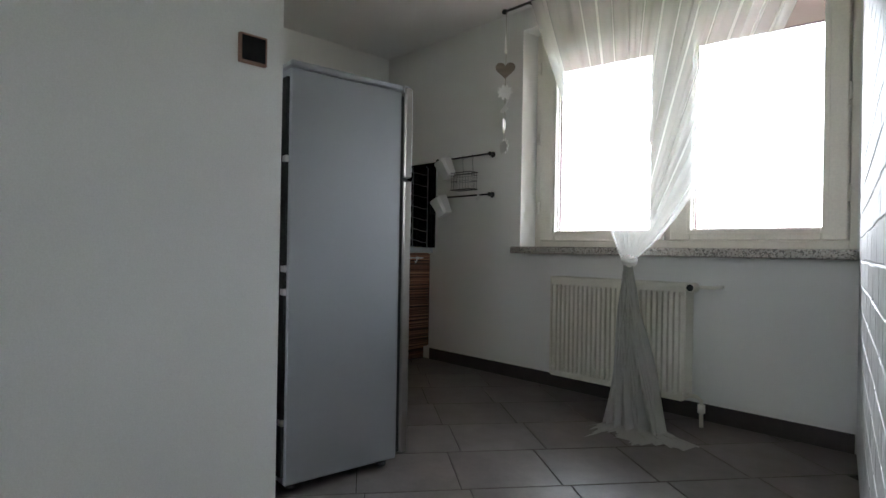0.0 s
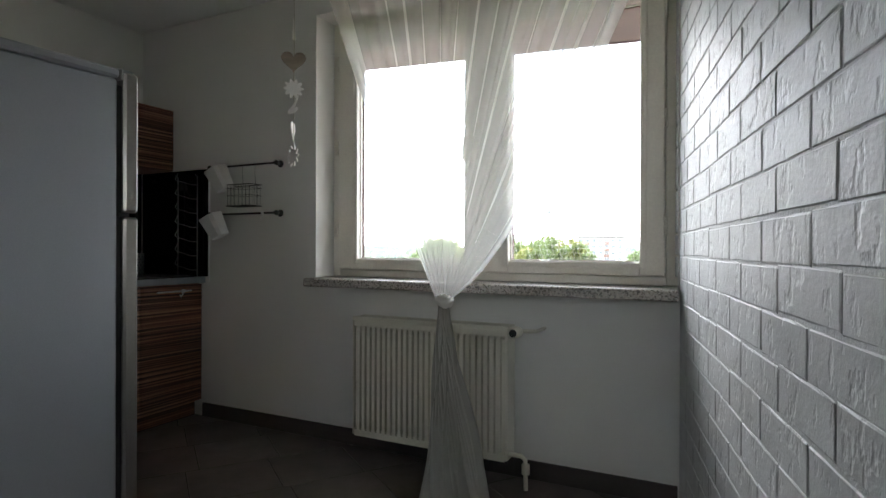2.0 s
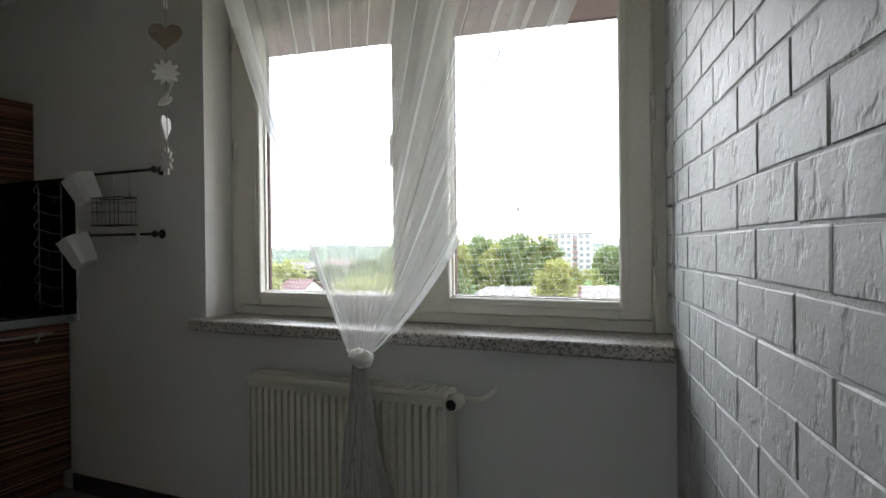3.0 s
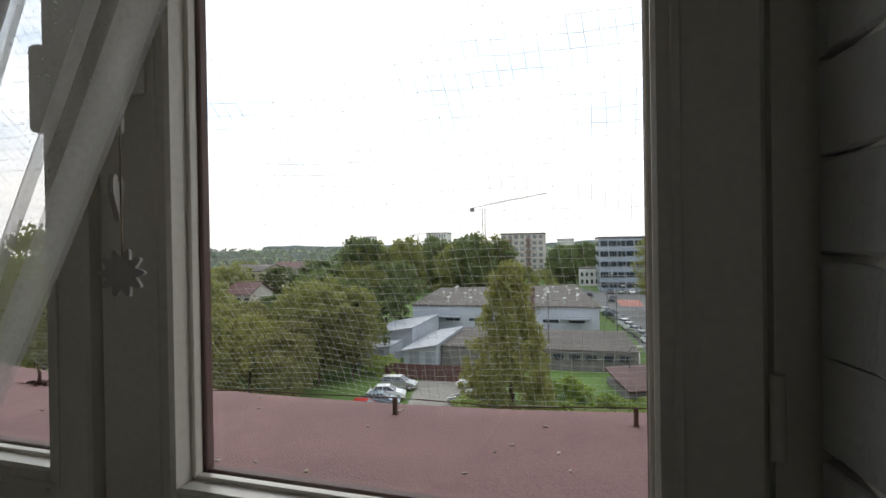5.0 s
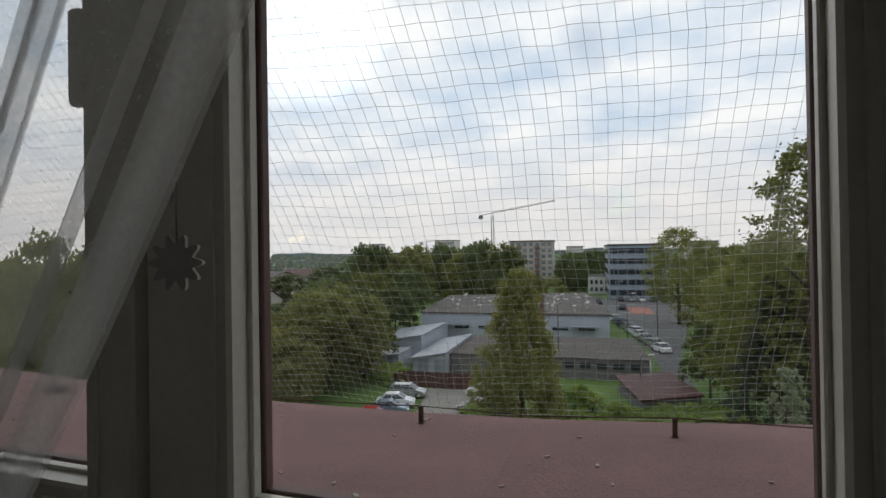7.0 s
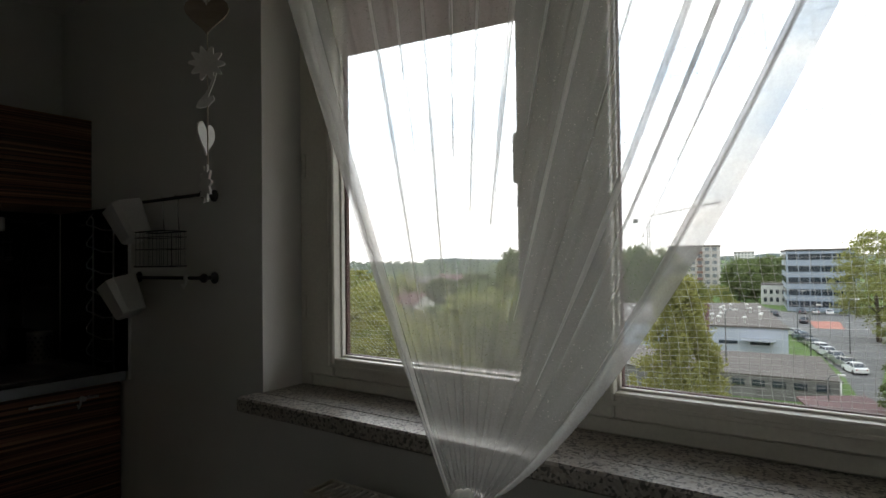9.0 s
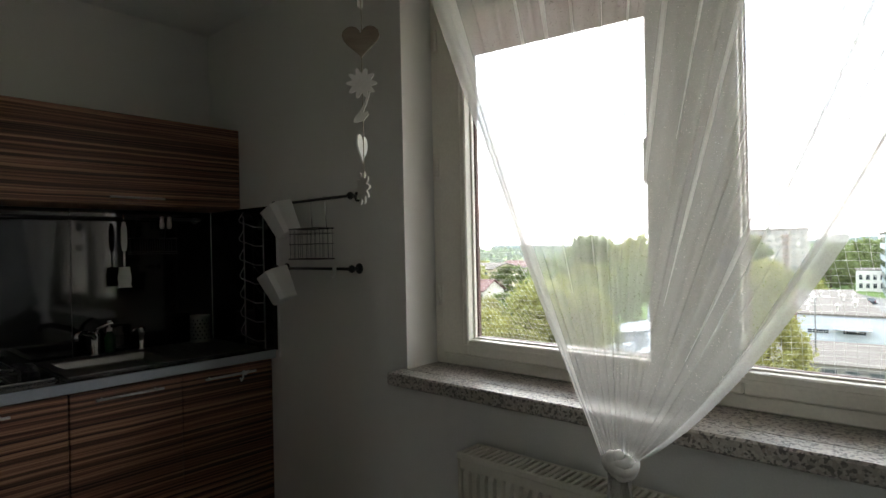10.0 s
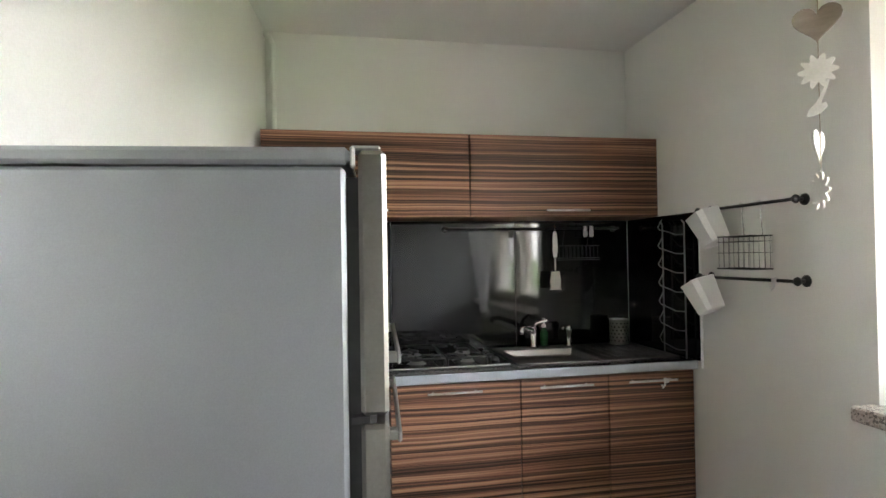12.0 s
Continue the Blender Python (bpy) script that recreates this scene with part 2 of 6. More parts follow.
def brick_mat():
    m, N, L, b = material("white_painted_brick", 0.55)
    v = coords(N, L, kind="Object")
    oi = N.new("ShaderNodeObjectInfo")
    add = N.new("ShaderNodeVectorMath")
    add.operation = "MULTIPLY_ADD"
    L.new(oi.outputs["Random"], add.inputs[0])
    add.inputs[1].default_value = (11, 5, 8)
    L.new(v, add.inputs[2])
    big = noise_tex(N, L, add.outputs[0], 9, 5, 0.6)
    fine = noise_tex(N, L, add.outputs[0], 75, 4, 0.6)
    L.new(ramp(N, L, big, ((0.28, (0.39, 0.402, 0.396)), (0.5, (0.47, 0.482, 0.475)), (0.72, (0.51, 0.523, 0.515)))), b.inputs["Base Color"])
    mixh = N.new("ShaderNodeMath")
    mixh.operation = "MULTIPLY_ADD"
    L.new(big, mixh.inputs[0])
    mixh.inputs[1].default_value = 1.1
    L.new(fine, mixh.inputs[2])
    mp = N.new("ShaderNodeMapping")
    mp.inputs["Scale"].default_value = (26, 22, 17)
    mp.inputs["Rotation"].default_value = (0, 0.3, 0)
    L.new(add.outputs[0], mp.inputs[0])
    scr = noise_tex(N, L, mp.outputs[0], 1.0, 3, 0.5)
    cut = N.new("ShaderNodeMapRange")
    cut.inputs[1].default_value, cut.inputs[2].default_value, cut.inputs[4].default_value = 0.34, 0.46, 1.9
    L.new(scr, cut.inputs[0])
    tot = N.new("ShaderNodeMath")
    tot.operation = "ADD"
    L.new(mixh.outputs[0], tot.inputs[0])
    L.new(cut.outputs[0], tot.inputs[1])
    bump(N, L, b, tot.outputs[0], 0.34, 0.0035)
    return m


def terrazzo():
    m, N, L, b = material("terrazzo_sill", 0.42)
    v = coords(N, L)
    vo = N.new("ShaderNodeTexVoronoi")
    vo.inputs["Scale"].default_value = 165
    vo.inputs["Randomness"].default_value = 1.0
    L.new(v, vo.inputs["Vector"])
    sep = N.new("ShaderNodeSeparateColor")
    L.new(vo.outputs["Color"], sep.inputs[0])
    col = ramp(N, L, sep.outputs[0], ((0.0, (0.02, 0.018, 0.016)), (0.22, (0.06, 0.05, 0.045)), (0.30, (0.42, 0.38, 0.33)), (0.7, (0.64, 0.60, 0.54)), (1.0, (0.34, 0.27, 0.22))))
    big = noise_tex(N, L, v, 4, 4)
    col = mixc(N, L, 0.34, col, ramp(N, L, big, ((0.3, (0.36, 0.33, 0.30)), (0.7, (0.52, 0.49, 0.45)))))
    L.new(col, b.inputs["Base Color"])
    bump(N, L, b, noise_tex(N, L, v, 120, 2), 0.08, 0.001)
    return m


def glass():
    m, N, L, b = material("window_glass", 0.0)
    out = N["Material Output"]
    tr = N.new("ShaderNodeBsdfTransparent")
    tr.inputs[0].default_value = (0.95, 0.96, 0.95, 1)
    gl = N.new("ShaderNodeBsdfGlossy")
    gl.inputs["Roughness"].default_value = 0.02
    lw = N.new("ShaderNodeLayerWeight")
    lw.inputs["Blend"].default_value = 0.5
    pw = N.new("ShaderNodeMath")
    pw.operation = "POWER"
    pw.inputs[1].default_value = 5.0
    L.new(lw.outputs["Facing"], pw.inputs[0])
    ma = N.new("ShaderNodeMath")
    ma.operation = "MULTIPLY_ADD"
    ma.inputs[1].default_value, ma.inputs[2].default_value = 0.7, 0.02
    L.new(pw.outputs[0], ma.inputs[0])
    mx = N.new("ShaderNodeMixShader")
    L.new(ma.outputs[0], mx.inputs[0])
    L.new(tr.outputs[0], mx.inputs[1])
    L.new(gl.outputs[0], mx.inputs[2])
    L.new(mx.outputs[0], out.inputs[0])
    return m


def sheer(name="sheer_voile", lo=0.25, hi=0.38, thin=0.5):
    """Fine voile: open weave that scatters some light through."""
    m, N, L, b = material(name, 0.9)
    out = N["Material Output"]
    tr = N.new("ShaderNodeBsdfTransparent")
    df = N.new("ShaderNodeBsdfDiffuse")
    df.inputs[0].default_value = (0.86, 0.85, 0.80, 1)
    tl = N.new("ShaderNodeBsdfTranslucent")
    tl.inputs[0].default_value = (0.80, 0.79, 0.75, 1)
    a = N.new("ShaderNodeMixShader")
    a.inputs[0].default_value = thin
    L.new(df.outputs[0], a.inputs[1])
    L.new(tl.outputs[0], a.inputs[2])
    v = coords(N, L)
    mr = N.new("ShaderNodeMapRange")
    mr.inputs[3].default_value, mr.inputs[4].default_value = lo, hi
    L.new(noise_tex(N, L, v, 260, 2), mr.inputs[0])
    mx = N.new("ShaderNodeMixShader")
    L.new(mr.outputs[0], mx.inputs[0])
    L.new(tr.outputs[0], mx.inputs[1])
    L.new(a.outputs[0], mx.inputs[2])
    L.new(mx.outputs[0], out.inputs[0])
    return m


DENSE = sheer("bunched_voile", 0.50, 0.74, 0.5)
ZEBRA, GLOSS, TILE, BRICK, TERRAZZO, GLASS, SHEER = zebrano(), black_gloss(), tile_mat(), brick_mat(), terrazzo(), glass(), sheer()
GROUT = mottled("dark_grout", (0.030, 0.026, 0.024), (0.05, 0.044, 0.04), 8, 90, 0.9)
MORTAR = mottled("painted_mortar", (0.44, 0.453, 0.447), (0.51, 0.523, 0.515), 12, 90, 0.7, bstr=0.6, bdist=0.004)


# ---- mesh helpers ----
class Mesh:
    """Collects boxes, tubes and turned shapes into one mesh."""

    def __init__(self):
        self.v, self.f, self.smooth = [], [], []

    def add(self, verts, faces, smooth=False):
        k = len(self.v)
        self.v += [tuple(p) for p in verts]
        self.f += [tuple(i + k for i in q) for q in faces]
        self.smooth += [smooth] * len(faces)
        return self

    def box(self, x0, x1, y0, y1, z0, z1, c=0.0, m=None):
        """A box with chamfered edges of width c."""
        lo, hi = (min(x0, x1), min(y0, y1), min(z0, z1)), (max(x0, x1), max(y0, y1), max(z0, z1))
        if c <= 0:
            vs = [(lo[0] if i & 1 == 0 else hi[0], lo[1] if i & 2 == 0 else hi[1], lo[2] if i & 4 == 0 else hi[2]) for i in range(8)]
            fs = [(0, 2, 3, 1), (4, 5, 7, 6), (0, 1, 5, 4), (2, 6, 7, 3), (0, 4, 6, 2), (1, 3, 7, 5)]
        else:
            c = min([c] + [(hi[i] - lo[i]) * 0.45 for i in range(3)])
            vs, idx = [], {}
            for i in range(8):
                s = [1 if i >> a & 1 else -1 for a in range(3)]
                for a in range(3):
                    p = [(hi[b] if s[b] > 0 else lo[b]) - (0 if b == a else s[b] * c) for b in range(3)]
                    idx[i, a] = len(vs)
                    vs.append(p)
            fs = []
            for a in range(3):
                b, d = (a + 1) % 3, (a + 2) % 3
                for s in (0, 1):
                    q = [idx[(s << a) | (i << b) | (j << d), a] for i, j in ((0, 0), (1, 0), (1, 1), (0, 1))]
                    fs.append(q if s else q[::-1])
                for i in (0, 1):
                    for j in (0, 1):
                        e0, e1 = (i << b) | (j << d), (1 << a) | (i << b) | (j << d)
                        q = [idx[e0, b], idx[e1, b], idx[e1, d], idx[e0, d]]
                        fs.append(q if i == j else q[::-1])
            for i in range(8):
                q = [idx[i, 0], idx[i, 1], idx[i, 2]]
                fs.append(q if bin(i).count("1") % 2 else q[::-1])
        if m is not None:
            vs = [m @ Vector(p) for p in vs]
        return self.add(vs, fs)

    def tube(self, pts, r, n=8, closed=False, caps=True):
        """A round bar along a line of points; r may be a list."""
        pts = [Vector(p) for p in pts]
        rs = r if isinstance(r, (list, tuple)) else [r] * len(pts)
        vs, fs = [], []
        side = None
        for i, p in enumerate(pts):
            d = (pts[(i + 1) % len(pts)] if closed or i + 1 < len(pts) else p) - (pts[i - 1] if closed or i else p)
            d.normalize()
            if side is None:
                side = d.orthogonal().normalized()
            side = (side - d * side.dot(d)).normalized()
            up = d.cross(side)
            vs += [p + (side * math.cos(2 * math.pi * k / n) + up * math.sin(2 * math.pi * k / n)) * rs[i] for k in range(n)]
        for i in range(len(pts) if closed else len(pts) - 1):
            a, b = i * n, ((i + 1) % len(pts)) * n
            fs += [(a + k, a + (k + 1) % n, b + (k + 1) % n, b + k) for k in range(n)]
        self.add(vs, fs, True)
        if caps and not closed:
            k = len(self.v) - len(vs)
            self.f += [tuple(k + i for i in range(n))[::-1], tuple(k + len(vs) - n + i for i in range(n))]
            self.smooth += [False, False]
        return self

    def lathe(self, prof, centre=(0, 0, 0), n=20, m=None):
        """Turns a profile of (radius, height) about an upright axis."""
        c = Vector(centre)
        vs = [c + Vector((r * math.cos(2 * math.pi * k / n), r * math.sin(2 * math.pi * k / n), z)) for r, z in prof for k in range(n)]
        if m is not None:
            vs = [m @ p for p in vs]
        fs = [(i * n + k, i * n + (k + 1) % n, (i + 1) * n + (k + 1) % n, (i + 1) * n + k) for i in range(len(prof) - 1) for k in range(n)]
        return self.add(vs, fs, True)

    def slab(self, outline, d, axis=Vector((0, 1, 0)), origin=(0, 0, 0), u=Vector((1, 0, 0)), w=Vector((0, 0, 1))):
        """A flat shape of thickness d cut to an outline of (u, w)."""
        o = Vector(origin)
        n = len(outline)
        vs = [o + u * a + w * b + axis * s for s in (0, d) for a, b in outline]
        fs = [tuple(range(n)), tuple(range(n, 2 * n))[::-1]] + [(i, i + n, (i + 1) % n + n, (i + 1) % n) for i in range(n)]
        return self.add(vs, fs)

    def data(self, name, mat):
        me = bpy.data.meshes.new(name)
        me.from_pydata(self.v, [], self.f)
        me.polygons.foreach_set("use_smooth", self.smooth)
        me.materials.append(mat)
        me.update()
        return me


in_town = False  # whether places are given along the street


def part(name, mesh, mat, parent=None, label=""):
    """One mesh object, under a thing or a part where one is given."""
    if in_town and (parent is None or parent.matrix_basis == Matrix.Identity(4)):
        mesh.v = [tuple(SITE @ Vector(p)) for p in mesh.v]
    ob = new(name, mesh.data(name, mat))
    if parent is not None:
        ob.parent = parent
    return tagged(ob, label)


def thing(name, label, category, group="", at=(0, 0, 0), turn=0):
    ob = new(name)
    if in_town and at != (0, 0, 0):
        at, turn = tuple(SITE @ Vector(at)), turn + SITE_TURN
    ob.matrix_world = pose(*at, 0, 0, turn)
    ob.empty_display_size = 0.1
    return tagged(ob, label, category, group)


def setting(name, mesh, mat, label="", category=""):
    return tagged(part(name, mesh, mat), label, category, "", "structure")

# ---- the room's shell ----
H = 2.48                     # ceiling height
WX0, WX1 = 1.464, 3.325      # window opening
SILL, HEAD = 0.886, 2.340    # sill top, head of the opening
SPLAY = 0.20                 # the brick wall widens the room away from the window
SOUTH_A, SOUTH_B = (0.0, -1.925), (2.16, -2.115)    # the kitchen's back wall


def bx(y):
    return 3.330 - SPLAY * y


def prism(outline, z0, z1):
    return Mesh().slab(outline, z1 - z0, Vector((0, 0, 1)), (0, 0, z0), Vector((1, 0, 0)), Vector((0, 1, 0)))


setting("floor", prism([(-0.3, 0.3), (5.0, 0.3), (5.0, -5.0), (-0.3, -5.0)], -0.2, -0.006), GROUT, "dark grout bed under brown floor tiles", "floor")
setting("ceiling", prism([(-0.3, 0.36), (5.0, 0.36), (5.0, -5.0), (-0.3, -5.0)], H, H + 0.2), CEIL, "off-white painted plaster ceiling", "ceiling")
T = 0.36
wn = Mesh()
wn.box(-0.3, WX0, 0, T, -0.2, H).box(WX0, WX1, 0, T, -0.2, SILL - 0.045).box(WX0, WX1, 0, T, HEAD, H).box(WX1, 5.0, 0, T, -0.2, H)
setting("wall_north", wn, PAINT, "off-white painted window wall with a deep reveal", "wall")
setting("wall_west", Mesh().box(-0.3, 0, -5.0, 0, -0.2, H), PAINT, "off-white painted kitchen wall", "wall")
setting("wall_south", prism([SOUTH_A, SOUTH_B, (2.16, -5.0), (0.0, -5.0)], -0.2, H), PAINT, "off-white painted partition wall beside the passage", "wall")
setting("wall_east", prism([(bx(0) + 0.0048, 0), (bx(-2.05) + 0.0048, -2.05), (4.4, -2.05), (4.4, -2.7), (5.0, -2.7), (5.0, 0)], -0.2, H), MORTAR, "white painted wall behind thin bricks", "wall")
setting("wall_passage", Mesh().box(4.4, 5.0, -5.0, -2.7, -0.2, H), PAINT, "off-white painted passage wall", "wall")
# unseen opening at the passage's far end, added and sized to brighten the room
setting("wall_back", Mesh().box(2.16, 3.75, -5.0, -4.7, -0.2, H).box(3.75, 4.3, -5.0, -4.7, -0.2, 1.25).box(3.75, 4.3, -5.0, -4.7, 1.85, H).box(4.3, 4.4, -5.0, -4.7, -0.2, H), PAINT, "off-white painted passage end wall with an opening added for light", "wall")

# skirting of dark tile
sk = Mesh()
sk.box(0.584, bx(0) - 0.002, -0.011, -0.001, 0.0, 0.085, 0.002)
setting("baseboard", sk, SKIRT, "dark brown tile skirting along the wall", "baseboard")


# ---- window ----
def window():
    yf, yb = 0.155, 0.285
    fr = Mesh()
    x0, x1, z0, z1 = WX0 + 0.002, WX1 - 0.004, SILL + 0.002, HEAD - 0.002
    for a, b, c, d in ((x0, x0 + 0.055, z0, z1), (x1 - 0.055, x1, z0, z1), (x0 + 0.055, x1 - 0.055, z0, z0 + 0.04), (x0 + 0.055, x1 - 0.055, z1 - 0.06, z1), (2.392, 2.428, z0 + 0.04, z1 - 0.06)):
        fr.box(a, b, yf, yb, c, d, 0.004)
    # rebates that the sashes close against
    for a, b, c, d in ((x0 + 0.05, x0 + 0.085, z0, z1), (x1 - 0.085, x1 - 0.05, z0, z1), (x0, x1, z0 + 0.02, z0 + 0.065), (x0, x1, z1 - 0.085, z1 - 0.05), (2.365, 2.455, z0, z1)):
        fr.box(a, b, 0.215, 0.284, c, d)
    w = tagged(part("window_1", fr, WINPAINT), "cream painted two-sash window with a deep frame", "window", "", "structure")
    for i, (a, b, ga, gb) in enumerate(((1.520, 2.390, 1.642, 2.304), (2.430, 3.262, 2.543, 3.160))):
        za, zb, gza, gzb = SILL + 0.045, HEAD - 0.065, 0.990, 2.152
        s = Mesh()
        for q in ((a, ga, za, zb), (gb, b, za, zb), (ga, gb, za, gza), (ga, gb, gzb, zb)):
            s.box(q[0], q[1], 0.135, 0.205, q[2], q[3], 0.005)
        # raised moulding round the sash
        for q in ((ga - 0.028, ga - 0.018, gza - 0.028, gzb + 0.028), (gb + 0.018, gb + 0.028, gza - 0.028, gzb + 0.028), (ga - 0.018, gb + 0.018, gza - 0.028, gza - 0.018), (ga - 0.018, gb + 0.018, gzb + 0.018, gzb + 0.028)):
            s.box(q[0], q[1], 0.1315, 0.1352, q[2], q[3], 0.0015)
        sash = part("sash", s, WINPAINT, w)
        bead = Mesh()
        for q in ((ga - 0.002, ga + 0.006, gza, gzb), (gb - 0.006, gb + 0.002, gza, gzb), (ga + 0.006, gb - 0.006, gza - 0.002, gza + 0.006), (ga + 0.006, gb - 0.006, gzb - 0.006, gzb + 0.002)):
            bead.box(q[0], q[1], 0.168, 0.184, q[2], q[3], 0.002)
        part("glazing_bead", bead, WINPAINT, sash)
        ob_ = Mesh()
        for q in ((ga - 0.002, ga + 0.007, gza, gzb), (gb - 0.007, gb + 0.002, gza, gzb), (ga + 0.007, gb - 0.007, gza - 0.002, gza + 0.007), (ga + 0.007, gb - 0.007, gzb - 0.007, gzb + 0.002)):
            ob_.box(q[0], q[1], 0.1905, 0.207, q[2], q[3], 0.002)
        part("outer_bead", ob_, REDFRAME, sash, "dark red outer bead")
        p = part("pane", Mesh().box(ga + 0.001, gb - 0.001, 0.1855, 0.1895, gza + 0.001, gzb - 0.001), GLASS, sash, "clear window pane")
        p.visible_shadow = False
        for hz in (1.15, 1.62, 2.1):
            hinge_x = b + 0.006 if i else a - 0.006
            part("hinge", Mesh().tube([(hinge_x, 0.130, hz - 0.04), (hinge_x, 0.130, hz + 0.04)], 0.007, 10), WINPAINT, sash)
    # handle of the inner sash
    h = Mesh().box(2.487, 2.511, 0.120, 0.134, 1.530, 1.612, 0.004).tube([(2.499, 0.125, 1.570), (2.499, 0.100, 1.570)], 0.009, 10)
    h.box(2.490, 2.508, 0.088, 0.104, 1.468, 1.582, 0.006)
    part("handle", h, WHITE, w, "white lever handle turned down")
    c = Mesh().box(2.302, 2.326, 0.116, 0.134, 1.492, 1.62, 0.005)
    part("catch", c, WINPAINT, w)
    return w


window()
sl = Mesh().box(WX0 - 0.022, bx(0) + 0.004, -0.085, -0.0005, SILL - 0.045, SILL, 0.006).box(WX0 + 0.001, WX1 - 0.002, -0.0005, 0.30, SILL - 0.045, SILL - 0.0005)
tagged(part("window_sill", sl, TERRAZZO), "speckled grey terrazzo window sill under the window", "sill", "", "structure")


# ---- radiator ----
def radiator():
    r = thing("radiator", "cream enamelled panel radiator with vertical ribs under the sill", "radiator")
    x0, x1, y0, y1, z0, z1 = 1.824, 2.648, -0.158, -0.052, 0.112, 0.708
    n = 26
    prof = [(x0 + 0.012, 0.0)]
    p = (x1 - x0 - 0.05) / n
    for i in range(n):
        a = x0 + 0.025 + i * p
        prof += [(a + p * 0.05, 0.0), (a + p * 0.16, 0.018), (a + p * 0.70, 0.018), (a + p * 0.81, 0.0)]
    prof.append((x1 - 0.012, 0.0))
    for name, yy, sgn in (("front_panel", y0, 1), ("back_panel", y1, -1)):
        m = Mesh()
        zs = [(z0, 1), (z0 + 0.03, 1), (z0 + 0.045, 0), (z1 - 0.06, 0), (z1 - 0.045, 1), (z1 - 0.02, 1)]
        vs, fs = [], []
        for z, flat in zs:
            vs += [(x, yy + sgn * ((0.018 - d) if not flat else 0.004), z) for x, d in prof]
        k = len(prof)
        for j in range(len(zs) - 1):
            fs += [(j * k + i, j * k + i + 1, (j + 1) * k + i + 1, (j + 1) * k + i) for i in range(k - 1)]
        m.add(vs, fs)
        m.box(x0 + 0.01, x1 - 0.01, yy + sgn * 0.0195, yy + sgn * 0.024, z0, z1 - 0.02)
        part(name, m, RADIATOR, r)
    g = Mesh()
    g.box(x0, x1, y0 + 0.002, y0 + 0.012, z1 - 0.02, z1, 0.003).box(x0, x1, y1 - 0.012, y1 - 0.002, z1 - 0.02, z1, 0.003)
    for i in range(40):
        a = x0 + 0.012 + i * (x1 - x0 - 0.024) / 39
        g.box(a - 0.0045, a + 0.0045, y0 + 0.012, y1 - 0.012, z1 - 0.006, z1 - 0.001)
    part("top_grille", g, RADIATOR, r)
    # black sheet that stands in for the shade below the grille
    part("grille_shade_sheet", Mesh().box(x0 + 0.012, x1 - 0.012, y0 + 0.02, y1 - 0.02, z1 - 0.06, z1 - 0.05), BLACKPL, r)
    for xa, xb in ((x0 - 0.001, x0 + 0.010), (x1 - 0.010, x1 + 0.001)):
        part("side_cover", Mesh().box(xa, xb, y0 + 0.004, y1 - 0.004, z0 + 0.005, z1 - 0.002, 0.004), RADIATOR, r)
    vy = -0.125
    v = Mesh().tube([(x1, vy, 0.690), (x1 + 0.10, vy, 0.690), (x1 + 0.115, vy + 0.02, 0.690), (x1 + 0.12, -0.0015, 0.690)], 0.009, 10)
    v.lathe([(0.0, 0), (0.016, 0), (0.016, 0.03), (0.0, 0.03)], m=Matrix.Translation((x1 + 0.02, vy, 0.690)) @ Matrix.Rotation(radians(90), 4, "Y"), n=12)
    part("inlet_pipe", v, RADIATOR, r)
    k = Mesh().lathe([(0.0, 0.075), (0.020, 0.075), (0.024, 0.068), (0.026, 0.02), (0.018, 0.0), (0, 0)], m=Matrix.Translation((x1 + 0.045, vy - 0.012, 0.690)) @ Matrix.Rotation(radians(90), 4, "X"), n=16)
    part("thermostat_head", k, RADIATOR, r, "cream thermostat head")
    part("thermostat_dial", Mesh().lathe([(0.0, 0.079), (0.016, 0.079), (0.017, 0.076)], m=Matrix.Translation((x1 + 0.045, vy - 0.012, 0.690)) @ Matrix.Rotation(radians(90), 4, "X"), n=14), BLACKPL, r, "black dial face")
    o = Mesh().tube([(x1 - 0.01, -0.13, 0.145), (x1 + 0.055, -0.13, 0.145), (x1 + 0.075, -0.13, 0.13), (x1 + 0.078, -0.13, -0.005)], 0.010, 10)
    o.lathe([(0.0, -0.02), (0.018, -0.02), (0.018, 0.02), (0, 0.02)], (x1 + 0.077, -0.13, 0.09), 12)
    part("outlet_pipe", o, RADIATOR, r)
    return r


radiator()


# ---- fridge ----
PALEPL = mottled("pale_grey_plastic", (0.42, 0.42, 0.41), (0.50, 0.50, 0.49), 8, 120, 0.4)


